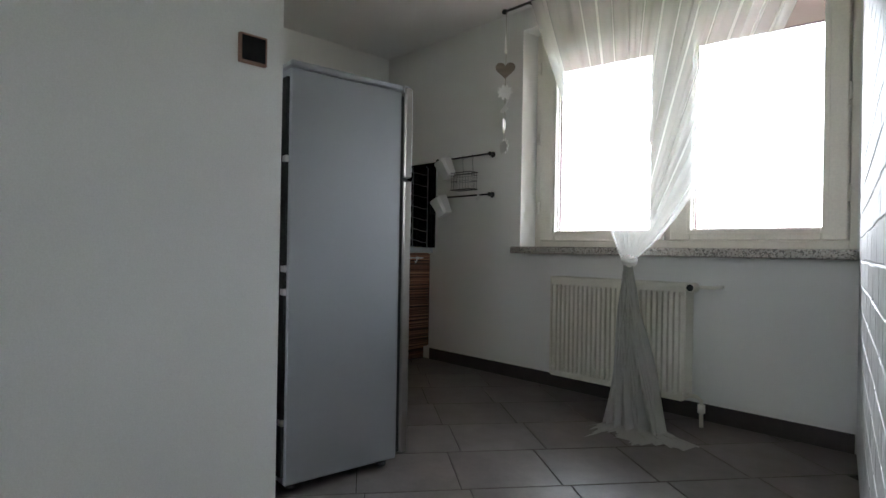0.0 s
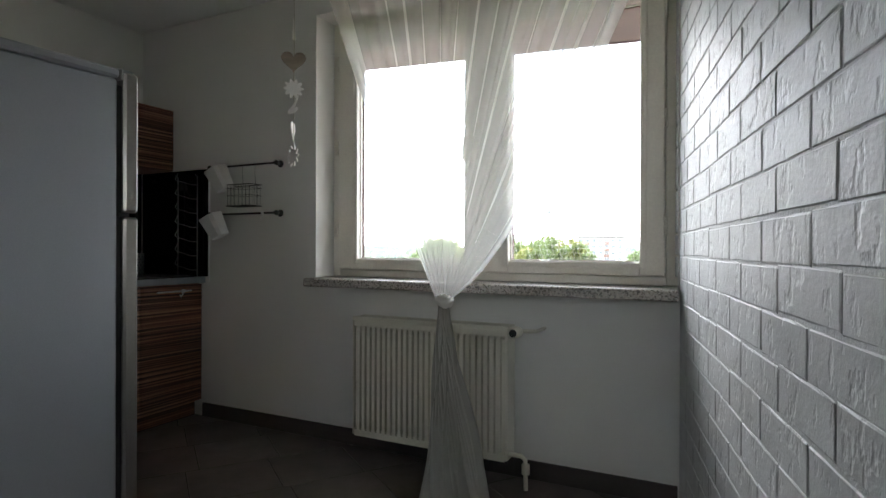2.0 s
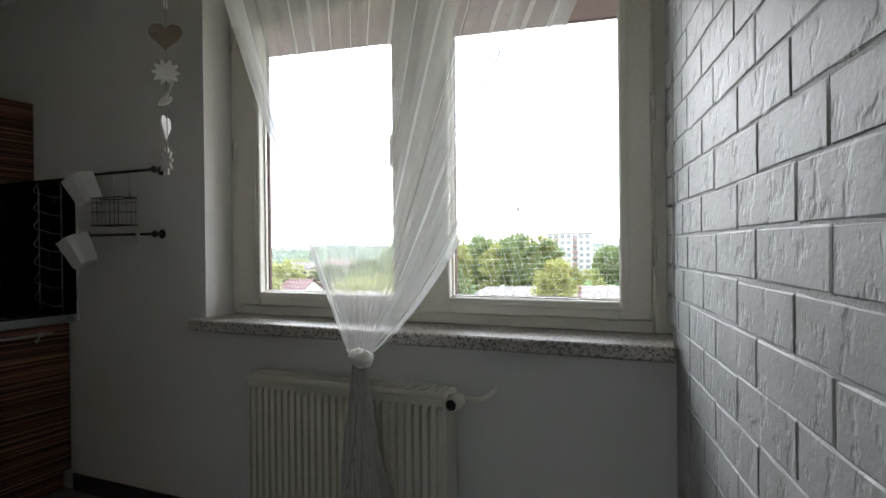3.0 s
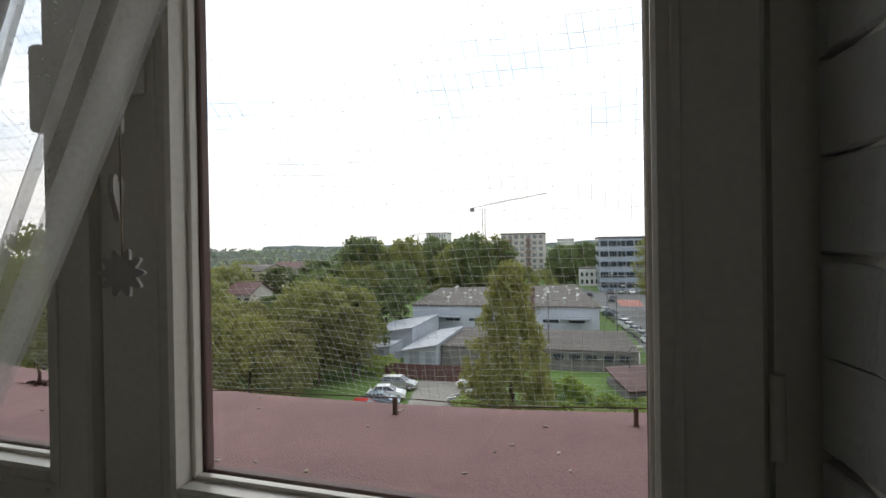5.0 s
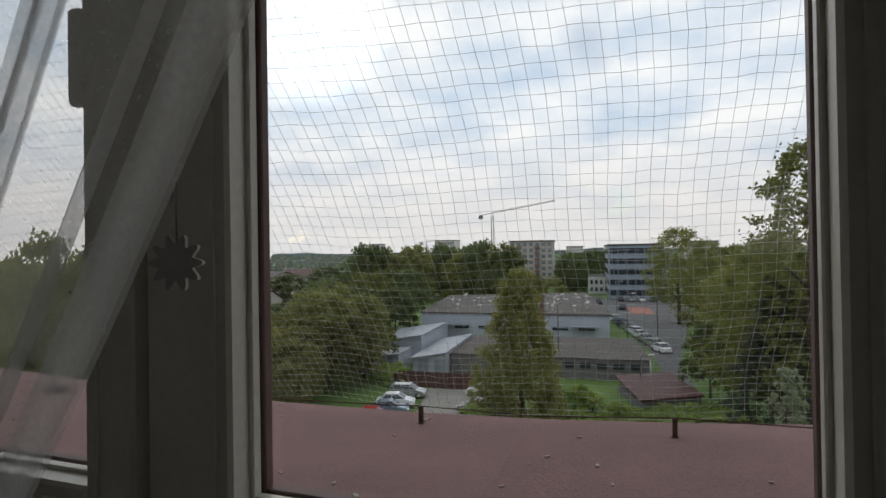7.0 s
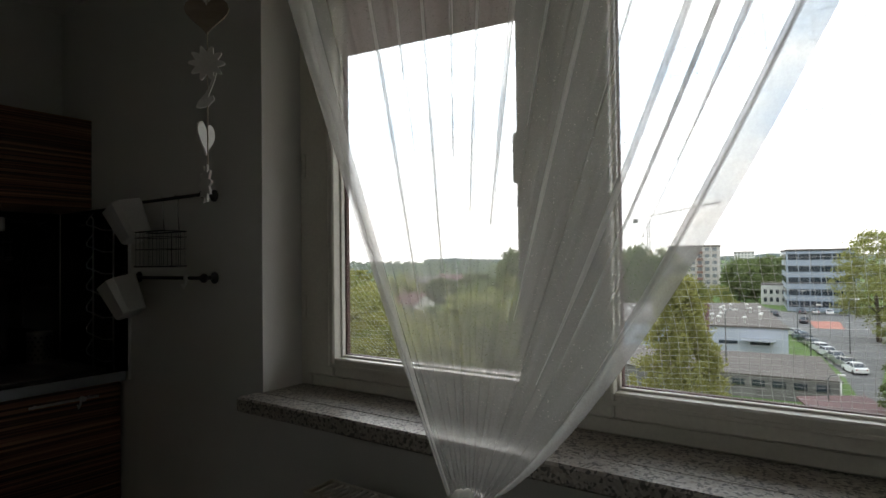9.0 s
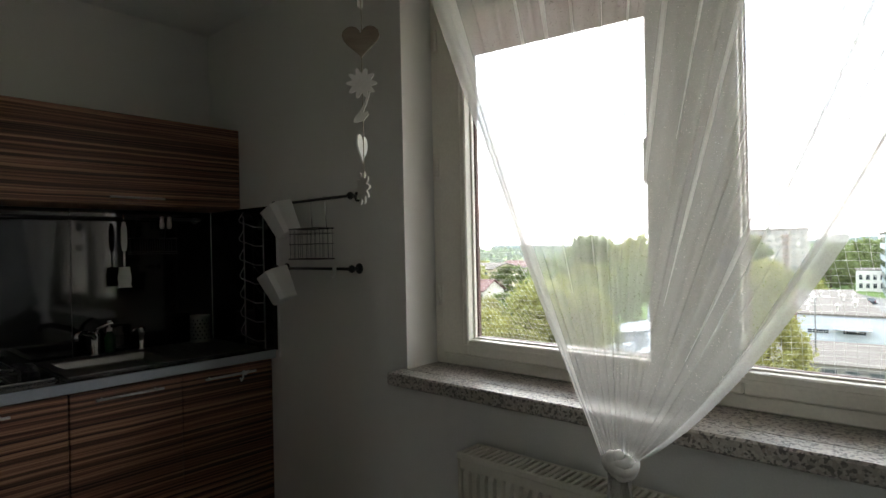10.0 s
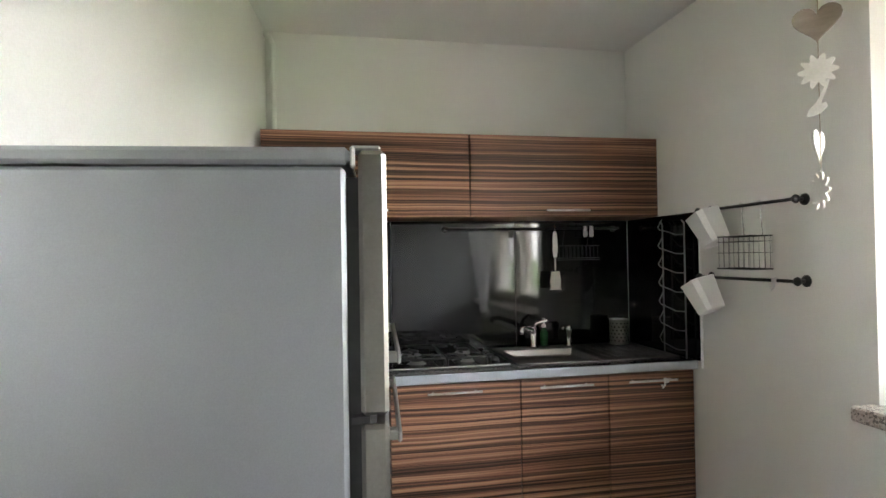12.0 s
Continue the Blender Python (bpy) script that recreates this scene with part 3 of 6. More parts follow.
def fridge():
    f = thing("fridge", "silver grey fridge-freezer with steel doors, standing by the partition", "fridge")
    x0, x1, yb, yf, z0, z1 = 1.552, 2.128, -2.050, -1.584, 0.03, 1.503
    pivot = Vector((x1, yf, 0))
    f.matrix_world = Matrix.Translation(pivot) @ Matrix.Rotation(radians(-4.4), 4, "Z") @ Matrix.Translation(-pivot)
    part("body", Mesh().box(x0, x1, yb, yf, z0, z1 - 0.026, 0.006), FRIDGE, f)
    part("top_cover", Mesh().box(x0 - 0.001, x1 + 0.001, yb, yf + 0.006, z1 - 0.0235, z1, 0.006), FRIDGE, f)
    part("cover_lip", Mesh().box(x1 - 0.022, x1 + 0.003, yf + 0.0065, yf + 0.013, z1 - 0.028, z1 + 0.001, 0.003), PALEPL, f, "pale plastic end of the top cover")
    part("gasket", Mesh().box(x0 + 0.012, x1 - 0.012, yf + 0.0005, yf + 0.017, z0 + 0.02, z1 - 0.04), GREYSEAL, f, "dark rubber door gasket")
    for a, b, lab in ((1.140, z1 - 0.004, "upper steel door"), (0.045, 1.128, "lower steel door")):
        d = part("door", Mesh().box(x0, x1, yf + 0.017, yf + 0.055, a, b, 0.006), FRIDGEDOOR, f, lab)
        hz = a + 0.055 if a > 1 else b - 0.055
        h = Mesh().box(x0 + 0.03, x1 - 0.12, yf + 0.069, yf + 0.076, hz - 0.009, hz + 0.009, 0.003)
        for xa in (x0 + 0.05, x1 - 0.15):
            h.box(xa, xa + 0.02, yf + 0.0545, yf + 0.070, hz - 0.008, hz + 0.008, 0.002)
        part("handle", h, STEEL, d)
    part("hinge", Mesh().box(x1 - 0.05, x1 - 0.004, yf + 0.004, yf + 0.03, 1.1285, 1.1395, 0.001).tube([(x1 - 0.016, yf + 0.03, 1.112), (x1 - 0.016, yf + 0.03, 1.155)], 0.008, 10), GREYSEAL, f)
    part("top_hinge", Mesh().box(x1 - 0.05, x1 - 0.010, yf + 0.006, yf + 0.048, z1 - 0.003, z1 + 0.004, 0.003), FRIDGE, f)
    for zc in (1.16, 0.78, 0.70, 0.25):
        part("rear_clip", Mesh().box(x1 - 0.03, x1 - 0.002, yb - 0.014, yb - 0.0005, zc - 0.012, zc + 0.012, 0.003), WHITE, f, "white plastic rear clip")
    part("rear_frame", Mesh().box(x0 + 0.02, x1 - 0.006, yb - 0.012, yb, 0.06, z1 - 0.06, 0.002), BLACKPL, f)
    for xa in (x0 + 0.05, x1 - 0.05):
        for ya in (yb + 0.05, yf - 0.04):
            part("foot", Mesh().lathe([(0, 0), (0.02, 0), (0.02, 0.012), (0.012, 0.016), (0.012, 0.032), (0, 0.032)], (xa, ya, 0.0), 12), BLACKPL, f)


fridge()


# ---- kitchen units ----
HANDLE = mottled("satin_handle_steel", (0.72, 0.71, 0.70), (0.80, 0.79, 0.78), 9, 120, 0.30, 0.9, bstr=0.02, rvar=0.05)


def bar_handle(parent, y0, y1, x, z, along="y"):
    m = Mesh()
    if along == "y":
        m.tube([(x + 0.024, y0, z), (x + 0.024, y1, z)], 0.005, 8)
        for yy in (y0 + 0.025, y1 - 0.025):
            m.tube([(x, yy, z), (x + 0.024, yy, z)], 0.004, 8)
    else:
        m.tube([(y0, x + 0.024, z), (y1, x + 0.024, z)], 0.005, 8)
        for yy in (y0 + 0.02, y1 - 0.02):
            m.tube([(yy, x, z), (yy, x + 0.024, z)], 0.004, 8)
    return part("handle", m, HANDLE, parent, "slim steel bar handle")


def base_unit(ya, yb, label, handle):
    u = thing("base_cabinet", label, "cabinet", "zebrano base cabinets")
    part("body", Mesh().box(0.004, 0.562, ya + 0.001, yb - 0.001, 0.10, 0.828, 0.002), ZEBRA, u)
    part("plinth", Mesh().box(0.03, 0.52, ya + 0.001, yb - 0.001, 0.0, 0.098), ZEBRA, u)
    d = part("door", Mesh().box(0.564, 0.582, ya + 0.0015, yb - 0.0015, 0.108, 0.824, 0.0015), ZEBRA, u, "zebrano laminate door")
    bar_handle(d, *handle, 0.582, 0.790)
    return u


base_unit(-1.386, -0.832, "dark zebrano base cabinet with a wide door below the hob", (-1.235, -1.005))
base_unit(-0.831, -0.428, "dark zebrano base cabinet below the sink", (-0.75, -0.51))
base_unit(-0.427, -0.012, "dark zebrano corner base cabinet beside the window wall", (-0.34, -0.11))


def return_unit():
    """The short run along the back wall, laid a few degrees askew with it."""
    u = thing("base_cabinet", "narrow zebrano cabinet front between counter and fridge", "cabinet", "zebrano base cabinets", (0.604, -1.405, 0), -4.4)
    part("body", Mesh().box(0.0, 0.735, -0.47, -0.046, 0.10, 0.828, 0.002), ZEBRA, u)
    part("plinth", Mesh().box(0.0, 0.735, -0.47, -0.09, 0.0, 0.098), ZEBRA, u)
    for a, b in ((0.002, 0.366), (0.370, 0.734)):
        for z0, z1 in ((0.70, 0.824), (0.46, 0.696), (0.108, 0.456)):
            d = part("drawer_front", Mesh().box(a, b, -0.044, -0.026, z0, z1, 0.0015), ZEBRA, u)
            bar_handle(d, a + 0.08, b - 0.08, -0.026, z1 - 0.03, "x")
    w = thing("worktop", "mottled grey worktop return with a white end strip", "worktop", "", (0.604, -1.405, 0), -4.4)
    part("slab", Mesh().box(0.0, 0.728, -0.47, 0.0, 0.831, 0.869, 0.006), WORKTOP, w)
    part("end_strip", Mesh().box(0.7285, 0.744, -0.47, 0.001, 0.829, 0.871, 0.006), WHITE, w, "white plastic end strip")


return_unit()
wt = thing("worktop", "dark laminate worktop with a pale blue-grey front edge", "worktop")
part("slab", Mesh().box(0.002, 0.596, -1.400, -0.779, 0.831, 0.869).box(0.002, 0.596, -0.408, -0.0025, 0.831, 0.869).box(0.002, 0.148, -0.779, -0.408, 0.831, 0.869).box(0.487, 0.596, -0.779, -0.408, 0.831, 0.869), DARKTOP, wt, "dark speckled top with a sink cut-out")
part("front_edge", Mesh().box(0.5965, 0.603, -1.400, -0.0025, 0.831, 0.8692, 0.003), EDGEGREY, wt, "pale blue-grey front edge")


def wall_unit(ya, yb, label, handle):
    u = thing("wall_cabinet", label, "cabinet", "zebrano wall cabinets")
    part("body", Mesh().box(0.002, 0.288, ya + 0.001, yb - 0.001, 1.537, 1.930, 0.002), ZEBRA, u)
    d = part("door", Mesh().box(0.290, 0.308, ya + 0.0015, yb - 0.0015, 1.539, 1.928, 0.0015), ZEBRA, u, "zebrano lift-up door")
    bar_handle(d, *handle, 0.308, 1.567)


wall_unit(-0.972, -0.004, "dark zebrano wall cabinet beside the window wall", (-0.60, -0.38))
wall_unit(-1.918, -0.974, "dark zebrano wall cabinet in the corner", (-1.60, -1.36))
sp = tagged(new("splashback"), "glossy black splashback of three panels behind the hob", "splashback", "", "structure")
for a, b in ((-1.915, -1.322), (-1.320, -0.662), (-0.660, -0.0135)):
    part("panel", Mesh().box(0.0015, 0.0105, a, b, 0.870, 1.536, 0.001), GLOSS, sp)
side = thing("side_panel", "glossy black side splash panel with a white edge", "splashback")
part("panel", Mesh().box(0.0115, 0.634, -0.0115, -0.0015, 0.8705, 1.536, 0.001), GLOSS, side)
part("edge_strip", Mesh().box(0.6345, 0.640, -0.013, -0.0015, 0.840, 1.5365, 0.001), WHITE, side, "white edging strip")

# ---- hob, sink and what stands on the worktop ----
def hob():
    h = thing("gas_hob", "black four-burner gas hob with a steel edge on the worktop", "hob")
    x0, x1, y0, y1, z = 0.055, 0.500, -1.415, -0.850, 0.8705
    part("plate", Mesh().box(x0, x1, y0, y1, z, z + 0.010, 0.004), GLOSS, h)
    part("front_trim", Mesh().box(x1 + 0.0005, x1 + 0.010, y0, y1, z, z + 0.011, 0.003), CHROME, h, "steel front trim")
    for bx_, by_, r in ((0.18, -1.25, 0.045), (0.18, -0.99, 0.035), (0.40, -1.25, 0.035), (0.40, -1.02, 0.028)):
        bn = part("burner", Mesh().lathe([(0, 0.024), (r * 0.8, 0.024), (r * 0.86, 0.020), (r, 0.012), (r * 1.2, 0.0105), (0, 0.0105)], (bx_, by_, z), 18), STEEL, h, "aluminium burner")
        part("cap", Mesh().lathe([(0, 0.034), (r * 0.7, 0.034), (r * 0.92, 0.030), (r * 0.92, 0.0245), (0, 0.0245)], (bx_, by_, z), 18), BLACK, bn, "black enamelled cap")
    for ya, yb in ((y0 + 0.03, -1.135), (-1.125, y1 - 0.10)):
        g = Mesh()
        xa, xb = x0 + 0.03, x1 - 0.03
        g.tube([(xa, ya, z + 0.040), (xb, ya, z + 0.040), (xb, yb, z + 0.040), (xa, yb, z + 0.040)], 0.0055, 8, True)
        ym = (ya + yb) / 2
        for xx in (0.18, 0.40):
            g.tube([(xx, ya, z + 0.042), (xx, ym - 0.03, z + 0.046)], 0.005, 8)
            g.tube([(xx, ym + 0.03, z + 0.046), (xx, yb, z + 0.042)], 0.005, 8)
            g.tube([(xx - 0.09, ym, z + 0.042), (xx - 0.03, ym, z + 0.046)], 0.005, 8)
            g.tube([(xx + 0.03, ym, z + 0.046), (xx + 0.07, ym, z + 0.042)], 0.005, 8)
        for xx in (xa, xb):
            for yy in (ya, yb):
                g.tube([(xx, yy, z + 0.009), (xx, yy, z + 0.040)], 0.005, 8)
        part("pan_support", g, BLACK, h, "black cast iron pan support")
    for i in range(4):
        part("knob", Mesh().lathe([(0, 0.026), (0.014, 0.026), (0.017, 0.022), (0.019, 0.0105), (0, 0.0105)], (0.16 + i * 0.085, y1 - 0.045, z), 14), BLACKPL, h, "black control knob")


hob()


def sink():
    s = thing("sink", "stainless steel sink with a bowl and a drainer", "sink")
    x0, x1, y0, y1, z = 0.060, 0.512, -0.812, -0.035, 0.8705
    by0, by1, bx0, bx1 = -0.777, -0.410, 0.150, 0.485
    rim = Mesh()
    for q in ((x0, x1, y0, by0), (x0, x1, by1, y1), (x0, bx0, by0, by1), (bx1, x1, by0, by1)):
        rim.box(*q, z, z + 0.006, 0.002)
    part("rim", rim, SINKSTEEL, s)
    b = Mesh()
    def loop(inset, zz):
        return [(bx0 + inset, by0 + inset, zz), (bx1 - inset, by0 + inset, zz), (bx1 - inset, by1 - inset, zz), (bx0 + inset, by1 - inset, zz)]

    ring = [loop(-0.001, z + 0.004), loop(0.004, z + 0.001), loop(0.008, 0.846), loop(0.016, 0.838), loop(0.05, 0.8345)]
    b.add([p for r in ring for p in r], [(i * 4 + k, i * 4 + (k + 1) % 4, (i + 1) * 4 + (k + 1) % 4, (i + 1) * 4 + k) for i in range(4) for k in range(4)] + [(16, 17, 18, 19)])
    part("bowl", b, SINKSTEEL, s, "satin steel bowl")
    part("drain", Mesh().lathe([(0.0, 0.003), (0.022, 0.003), (0.028, 0.0015)], (0.31, -0.59, 0.8335), 16), CHROME, s)
    r = Mesh()
    for i in range(7):
        yy = -0.365 + i * 0.045
        r.box(0.14, 0.47, yy, yy + 0.016, z + 0.0062, z + 0.0092, 0.002)
    part("drainer_ribs", r, SINKSTEEL, s)


sink()


def faucet():
    f = thing("faucet", "chrome single-lever kitchen mixer tap on the sink", "faucet")
    x, y, z = 0.105, -0.600, 0.8770
    part("base", Mesh().lathe([(0, 0), (0.027, 0), (0.027, 0.008), (0.020, 0.012), (0.020, 0.085), (0.017, 0.10), (0, 0.104)], (x, y, z), 18), CHROME, f)
    part("spout", Mesh().tube([(x, y, z + 0.075), (x + 0.05, y - 0.03, z + 0.105), (x + 0.13, y - 0.09, z + 0.125), (x + 0.17, y - 0.12, z + 0.115), (x + 0.172, y - 0.122, z + 0.095)], [0.013, 0.013, 0.012, 0.012, 0.011], 12), CHROME, f)
    part("lever", Mesh().tube([(x, y, z + 0.10), (x + 0.01, y + 0.015, z + 0.125), (x + 0.05, y + 0.06, z + 0.145)], [0.010, 0.008, 0.006], 10), CHROME, f)


faucet()
GREENSOAP = mottled("green_soap", (0.008, 0.05, 0.014), (0.014, 0.08, 0.025), 10, 60, 0.2)
SOAPTOP = mottled("pale_pump", (0.55, 0.55, 0.52), (0.7, 0.7, 0.66), 10, 60, 0.3)


def bottle():
    b = thing("soap_bottle", "green dish soap bottle with a pale pump by the tap", "bottle")
    c = (0.07, -0.530, 0.8770)
    part("body", Mesh().lathe([(0, 0), (0.022, 0), (0.024, 0.005), (0.024, 0.070), (0.016, 0.085), (0.010, 0.090), (0.010, 0.098), (0, 0.098)], c, 18), GREENSOAP, b)
    part("pump", Mesh().lathe([(0, 0.098), (0.011, 0.098), (0.011, 0.112), (0.004, 0.114), (0.004, 0.135), (0.008, 0.137), (0.008, 0.146), (0, 0.147)], c, 14).tube([(c[0], c[1], c[2] + 0.142), (c[0] + 0.028, c[1] - 0.008, c[2] + 0.140)], 0.003, 8), SOAPTOP, b)


bottle()


def sprayer():
    b = thing("dish_brush_holder", "slim steel soap dispenser standing behind the bowl", "dispenser")
    c = (0.100, -0.405, 0.8770)
    part("base", Mesh().lathe([(0, 0), (0.024, 0), (0.024, 0.006), (0.013, 0.012), (0.013, 0.065), (0.018, 0.07), (0.018, 0.10), (0.008, 0.108), (0, 0.11)], c, 16), CHROME, b)
    part("nozzle", Mesh().tube([(c[0], c[1], c[2] + 0.10), (c[0] + 0.02, c[1] - 0.03, c[2] + 0.104), (c[0] + 0.035, c[1] - 0.05, c[2] + 0.094)], 0.005, 8), CHROME, b)


sprayer()


def cutlery_cup():
    b = thing("cutlery_holder", "perforated stainless steel cutlery cup on the drainer", "cutlery holder")
    c = (0.125, -0.135, 0.8800)
    part("cup", Mesh().lathe([(0, 0.0), (0.045, 0.0), (0.047, 0.003), (0.047, 0.128), (0.049, 0.131), (0.046, 0.131), (0.044, 0.126), (0.044, 0.006), (0, 0.006)], c, 28), STEEL, b)
    # the cup isn't pierced: black discs give the dark of its holes
    hmesh = Mesh()
    for r in range(6):
        for k in range(14):
            a = 2 * math.pi * (k + 0.5 * (r % 2)) / 14
            m = Matrix.Translation((c[0] + 0.0472 * math.cos(a), c[1] + 0.0472 * math.sin(a), c[2] + 0.02 + r * 0.018)) @ Matrix.Rotation(a, 4, "Z") @ Matrix.Rotation(radians(90), 4, "Y")
            hmesh.lathe([(0, 0.0006), (0.0045, 0.0006), (0.0045, 0.0)], n=6, m=m)
    part("perforations", hmesh, BLACKPL, b, "black discs for the shade in the punched holes")


cutlery_cup()


# ---- wall rail above the worktop, with its hangings ----
def kitchen_rail():
    r = thing("utensil_rail", "black wall-mounted utensil rail below the wall cabinets", "rail")
    x, z = 0.075, 1.492
    part("bar", Mesh().tube([(0.012, -1.04, z), (x, -1.04, z), (x, -1.03, z), (x, -0.11, z), (x, -0.10, z), (0.012, -0.10, z)], 0.007, 8), BLACK, r)
    for y in (-1.04, -0.10):
        part("mount", Mesh().lathe([(0, 0), (0.018, 0), (0.018, 0.006), (0.010, 0.012), (0, 0.012)], m=Matrix.Translation((0.0108, y, z)) @ Matrix.Rotation(radians(90), 4, "Y"), n=14), BLACK, r)


kitchen_rail()


def utensil(y, label):
    u = thing("spatula", label, "spatula")
    x = 0.084
    part("hook", Mesh().tube([(x - 0.017, y, 1.492), (x - 0.012, y, 1.504), (x, y, 1.507), (x + 0.009, y, 1.497), (x + 0.008, y, 1.47)], 0.0025, 6), CHROME, u)
    part("handle", Mesh().slab([(-0.006, 0), (0.006, 0), (0.012, -0.03), (0.013, -0.10), (0.008, -0.135), (-0.008, -0.135), (-0.013, -0.10), (-0.012, -0.03)], 0.008, Vector((1, 0, 0)), (x + 0.004, y, 1.475), Vector((0, 1, 0)), Vector((0, 0, 1))), WHITE, u, "white plastic handle")
    part("shaft", Mesh().box(x + 0.006, x + 0.009, y - 0.004, y + 0.004, 1.265, 1.342), STEEL, u)
    part("blade", Mesh().slab([(-0.022, 0), (0.022, 0), (0.030, -0.05), (0.026, -0.085), (0.034, -0.095), (-0.034, -0.095), (-0.026, -0.085), (-0.030, -0.05)], 0.004, Vector((1, 0, 0)), (x + 0.005, y, 1.266), Vector((0, 1, 0)), Vector((0, 0, 1))), WHITE, u, "pale blade")


utensil(-0.468, "white-handled kitchen spatula hanging from the rail")
for y in (-0.292, -0.258):
    c = thing("rail_clip", "small white plastic clip on the utensil rail", "clip", "rail clips")
    part("jaw", Mesh().box(0.068, 0.092, y - 0.009, y + 0.009, 1.445, 1.505, 0.005), WHITE, c)
    part("grip", Mesh().box(0.0925, 0.100, y - 0.006, y + 0.006, 1.452, 1.480, 0.002), WHITE, c)


def towel_rack():
    r = thing("wire_basket", "black wire shelf hanging below the utensil rail", "basket")
    m = Mesh()
    for z in (1.40, 1.335, 1.325):
        m.tube([(0.03, -0.43, z), (0.115, -0.43, z), (0.115, -0.23, z), (0.03, -0.23, z)], 0.0022, 6, True)
    part("frame", m, BLACK, r)
    for i in range(9):
        y = -0.42 + i * 0.0225
        w = Mesh().tube([(0.03, y, 1.40), (0.03, y, 1.325), (0.115, y, 1.325), (0.115, y, 1.40)], 0.0014, 5)
        part("wire", w, BLACK, r)
    for y in (-0.40, -0.26):
        part("hook", Mesh().tube([(0.03, y, 1.40), (0.045, y, 1.45), (0.067, y, 1.500), (0.083, y, 1.502), (0.086, y, 1.49)], 0.002, 6), BLACK, r)


towel_rack()


GREYWIRE = mottled("dull_grey_wire", (0.22, 0.22, 0.225), (0.30, 0.30, 0.305), 20, 90, 0.5, 0.3)


def plate_rack():
    r = thing("lid_rack", "tall grey wire lid rack leaning by the side panel", "rack")
    y = -0.035
    for x in (0.39, 0.565):
        part("upright", Mesh().tube([(x, y, 0.8715), (x, y, 1.49), (x - 0.02, y, 1.505)], 0.0035, 8), GREYWIRE, r)
    for i in range(7):
        z = 0.93 + i * 0.088
        part("wire_hoop", Mesh().tube([(0.39, y, z + 0.06), (0.40, y - 0.03, z + 0.02), (0.44, y - 0.045, z + 0.005), (0.50, y - 0.045, z - 0.005), (0.54, y - 0.03, z - 0.02), (0.565, y, z - 0.02)], 0.0024, 6), GREYWIRE, r)


plate_rack()


# ---- two rails on the window wall with pots and a basket ----
def wall_rail(z, label):
    r = thing("wall_rail", label, "rail", "black rails on the window wall")
    y = -0.052
    part("bar", Mesh().tube([(0.700, y, z), (1.215, y, z)], 0.006, 8), BLACK, r)
    for x in (0.707, 1.210):
        part("bracket", Mesh().tube([(x, -0.003, z), (x, y - 0.006, z)], 0.007, 8).lathe([(0, 0), (0.021, 0), (0.021, 0.004), (0.012, 0.010), (0, 0.011)], m=Matrix.Translation((x, -0.0015, z)) @ Matrix.Rotation(radians(90), 4, "X"), n=16), BLACK, r)
        part("end_knob", Mesh().lathe([(0, -0.012), (0.012, -0.008), (0.016, 0.0), (0.012, 0.008), (0, 0.012)], m=Matrix.Translation((x + (0.014 if x > 1 else -0.014), y, z)) @ Matrix.Rotation(radians(90), 4, "Y"), n=12), BLACK, r)


wall_rail(1.532, "black iron rail on the window wall, upper of two")
wall_rail(1.249, "black iron rail on the window wall, lower of two")


def pot(x, z, tilt, label):
    """A square tapered pot hung from the rail by its rim."""
    p = thing("hanging_pot", label, "pot", "white pots on the rails")
    m = Matrix.Translation((x, -0.125, z)) @ Matrix.Rotation(radians(tilt), 4, "Y") @ Matrix.Rotation(radians(12), 4, "X")
    a, b, h, t = 0.058, 0.042, 0.135, 0.004
    rings = [(b, -h), (b + 0.003, -h + 0.004), (a, 0.0), (a - t, 0.0), (b - t, -h + t)]
    vs, fs = [], []
    n = 16
    for r, zz in rings:
        for k in range(n):
            ang = 2 * math.pi * (k + 0.5) / n
            cx, sx = math.cos(ang), math.sin(ang)
            q = (abs(cx) ** 6 + abs(sx) ** 6) ** (-1 / 6)
            vs.append(m @ Vector((r * cx * q, r * sx * q, zz)))
    for i in range(len(rings) - 1):
        fs += [(i * n + k, i * n + (k + 1) % n, (i + 1) * n + (k + 1) % n, (i + 1) * n + k) for k in range(n)]
    fs += [tuple(range(n))[::-1], tuple(range(4 * n, 5 * n))]
    mm = Mesh().add(vs, fs)
    part("cup", mm, WHITE, p)
    hk = m @ Vector((0, a - 0.002, -0.004))
    part("hook", Mesh().tube([hk, (x, -0.062, z + 0.012), (x, -0.052, z + 0.018)], 0.004, 6), WHITE, p)


pot(0.822, 1.512, -24, "white square plastic pot hanging tilted from the upper rail")
pot(0.781, 1.236, -24, "white square plastic pot hanging tilted from the lower rail")


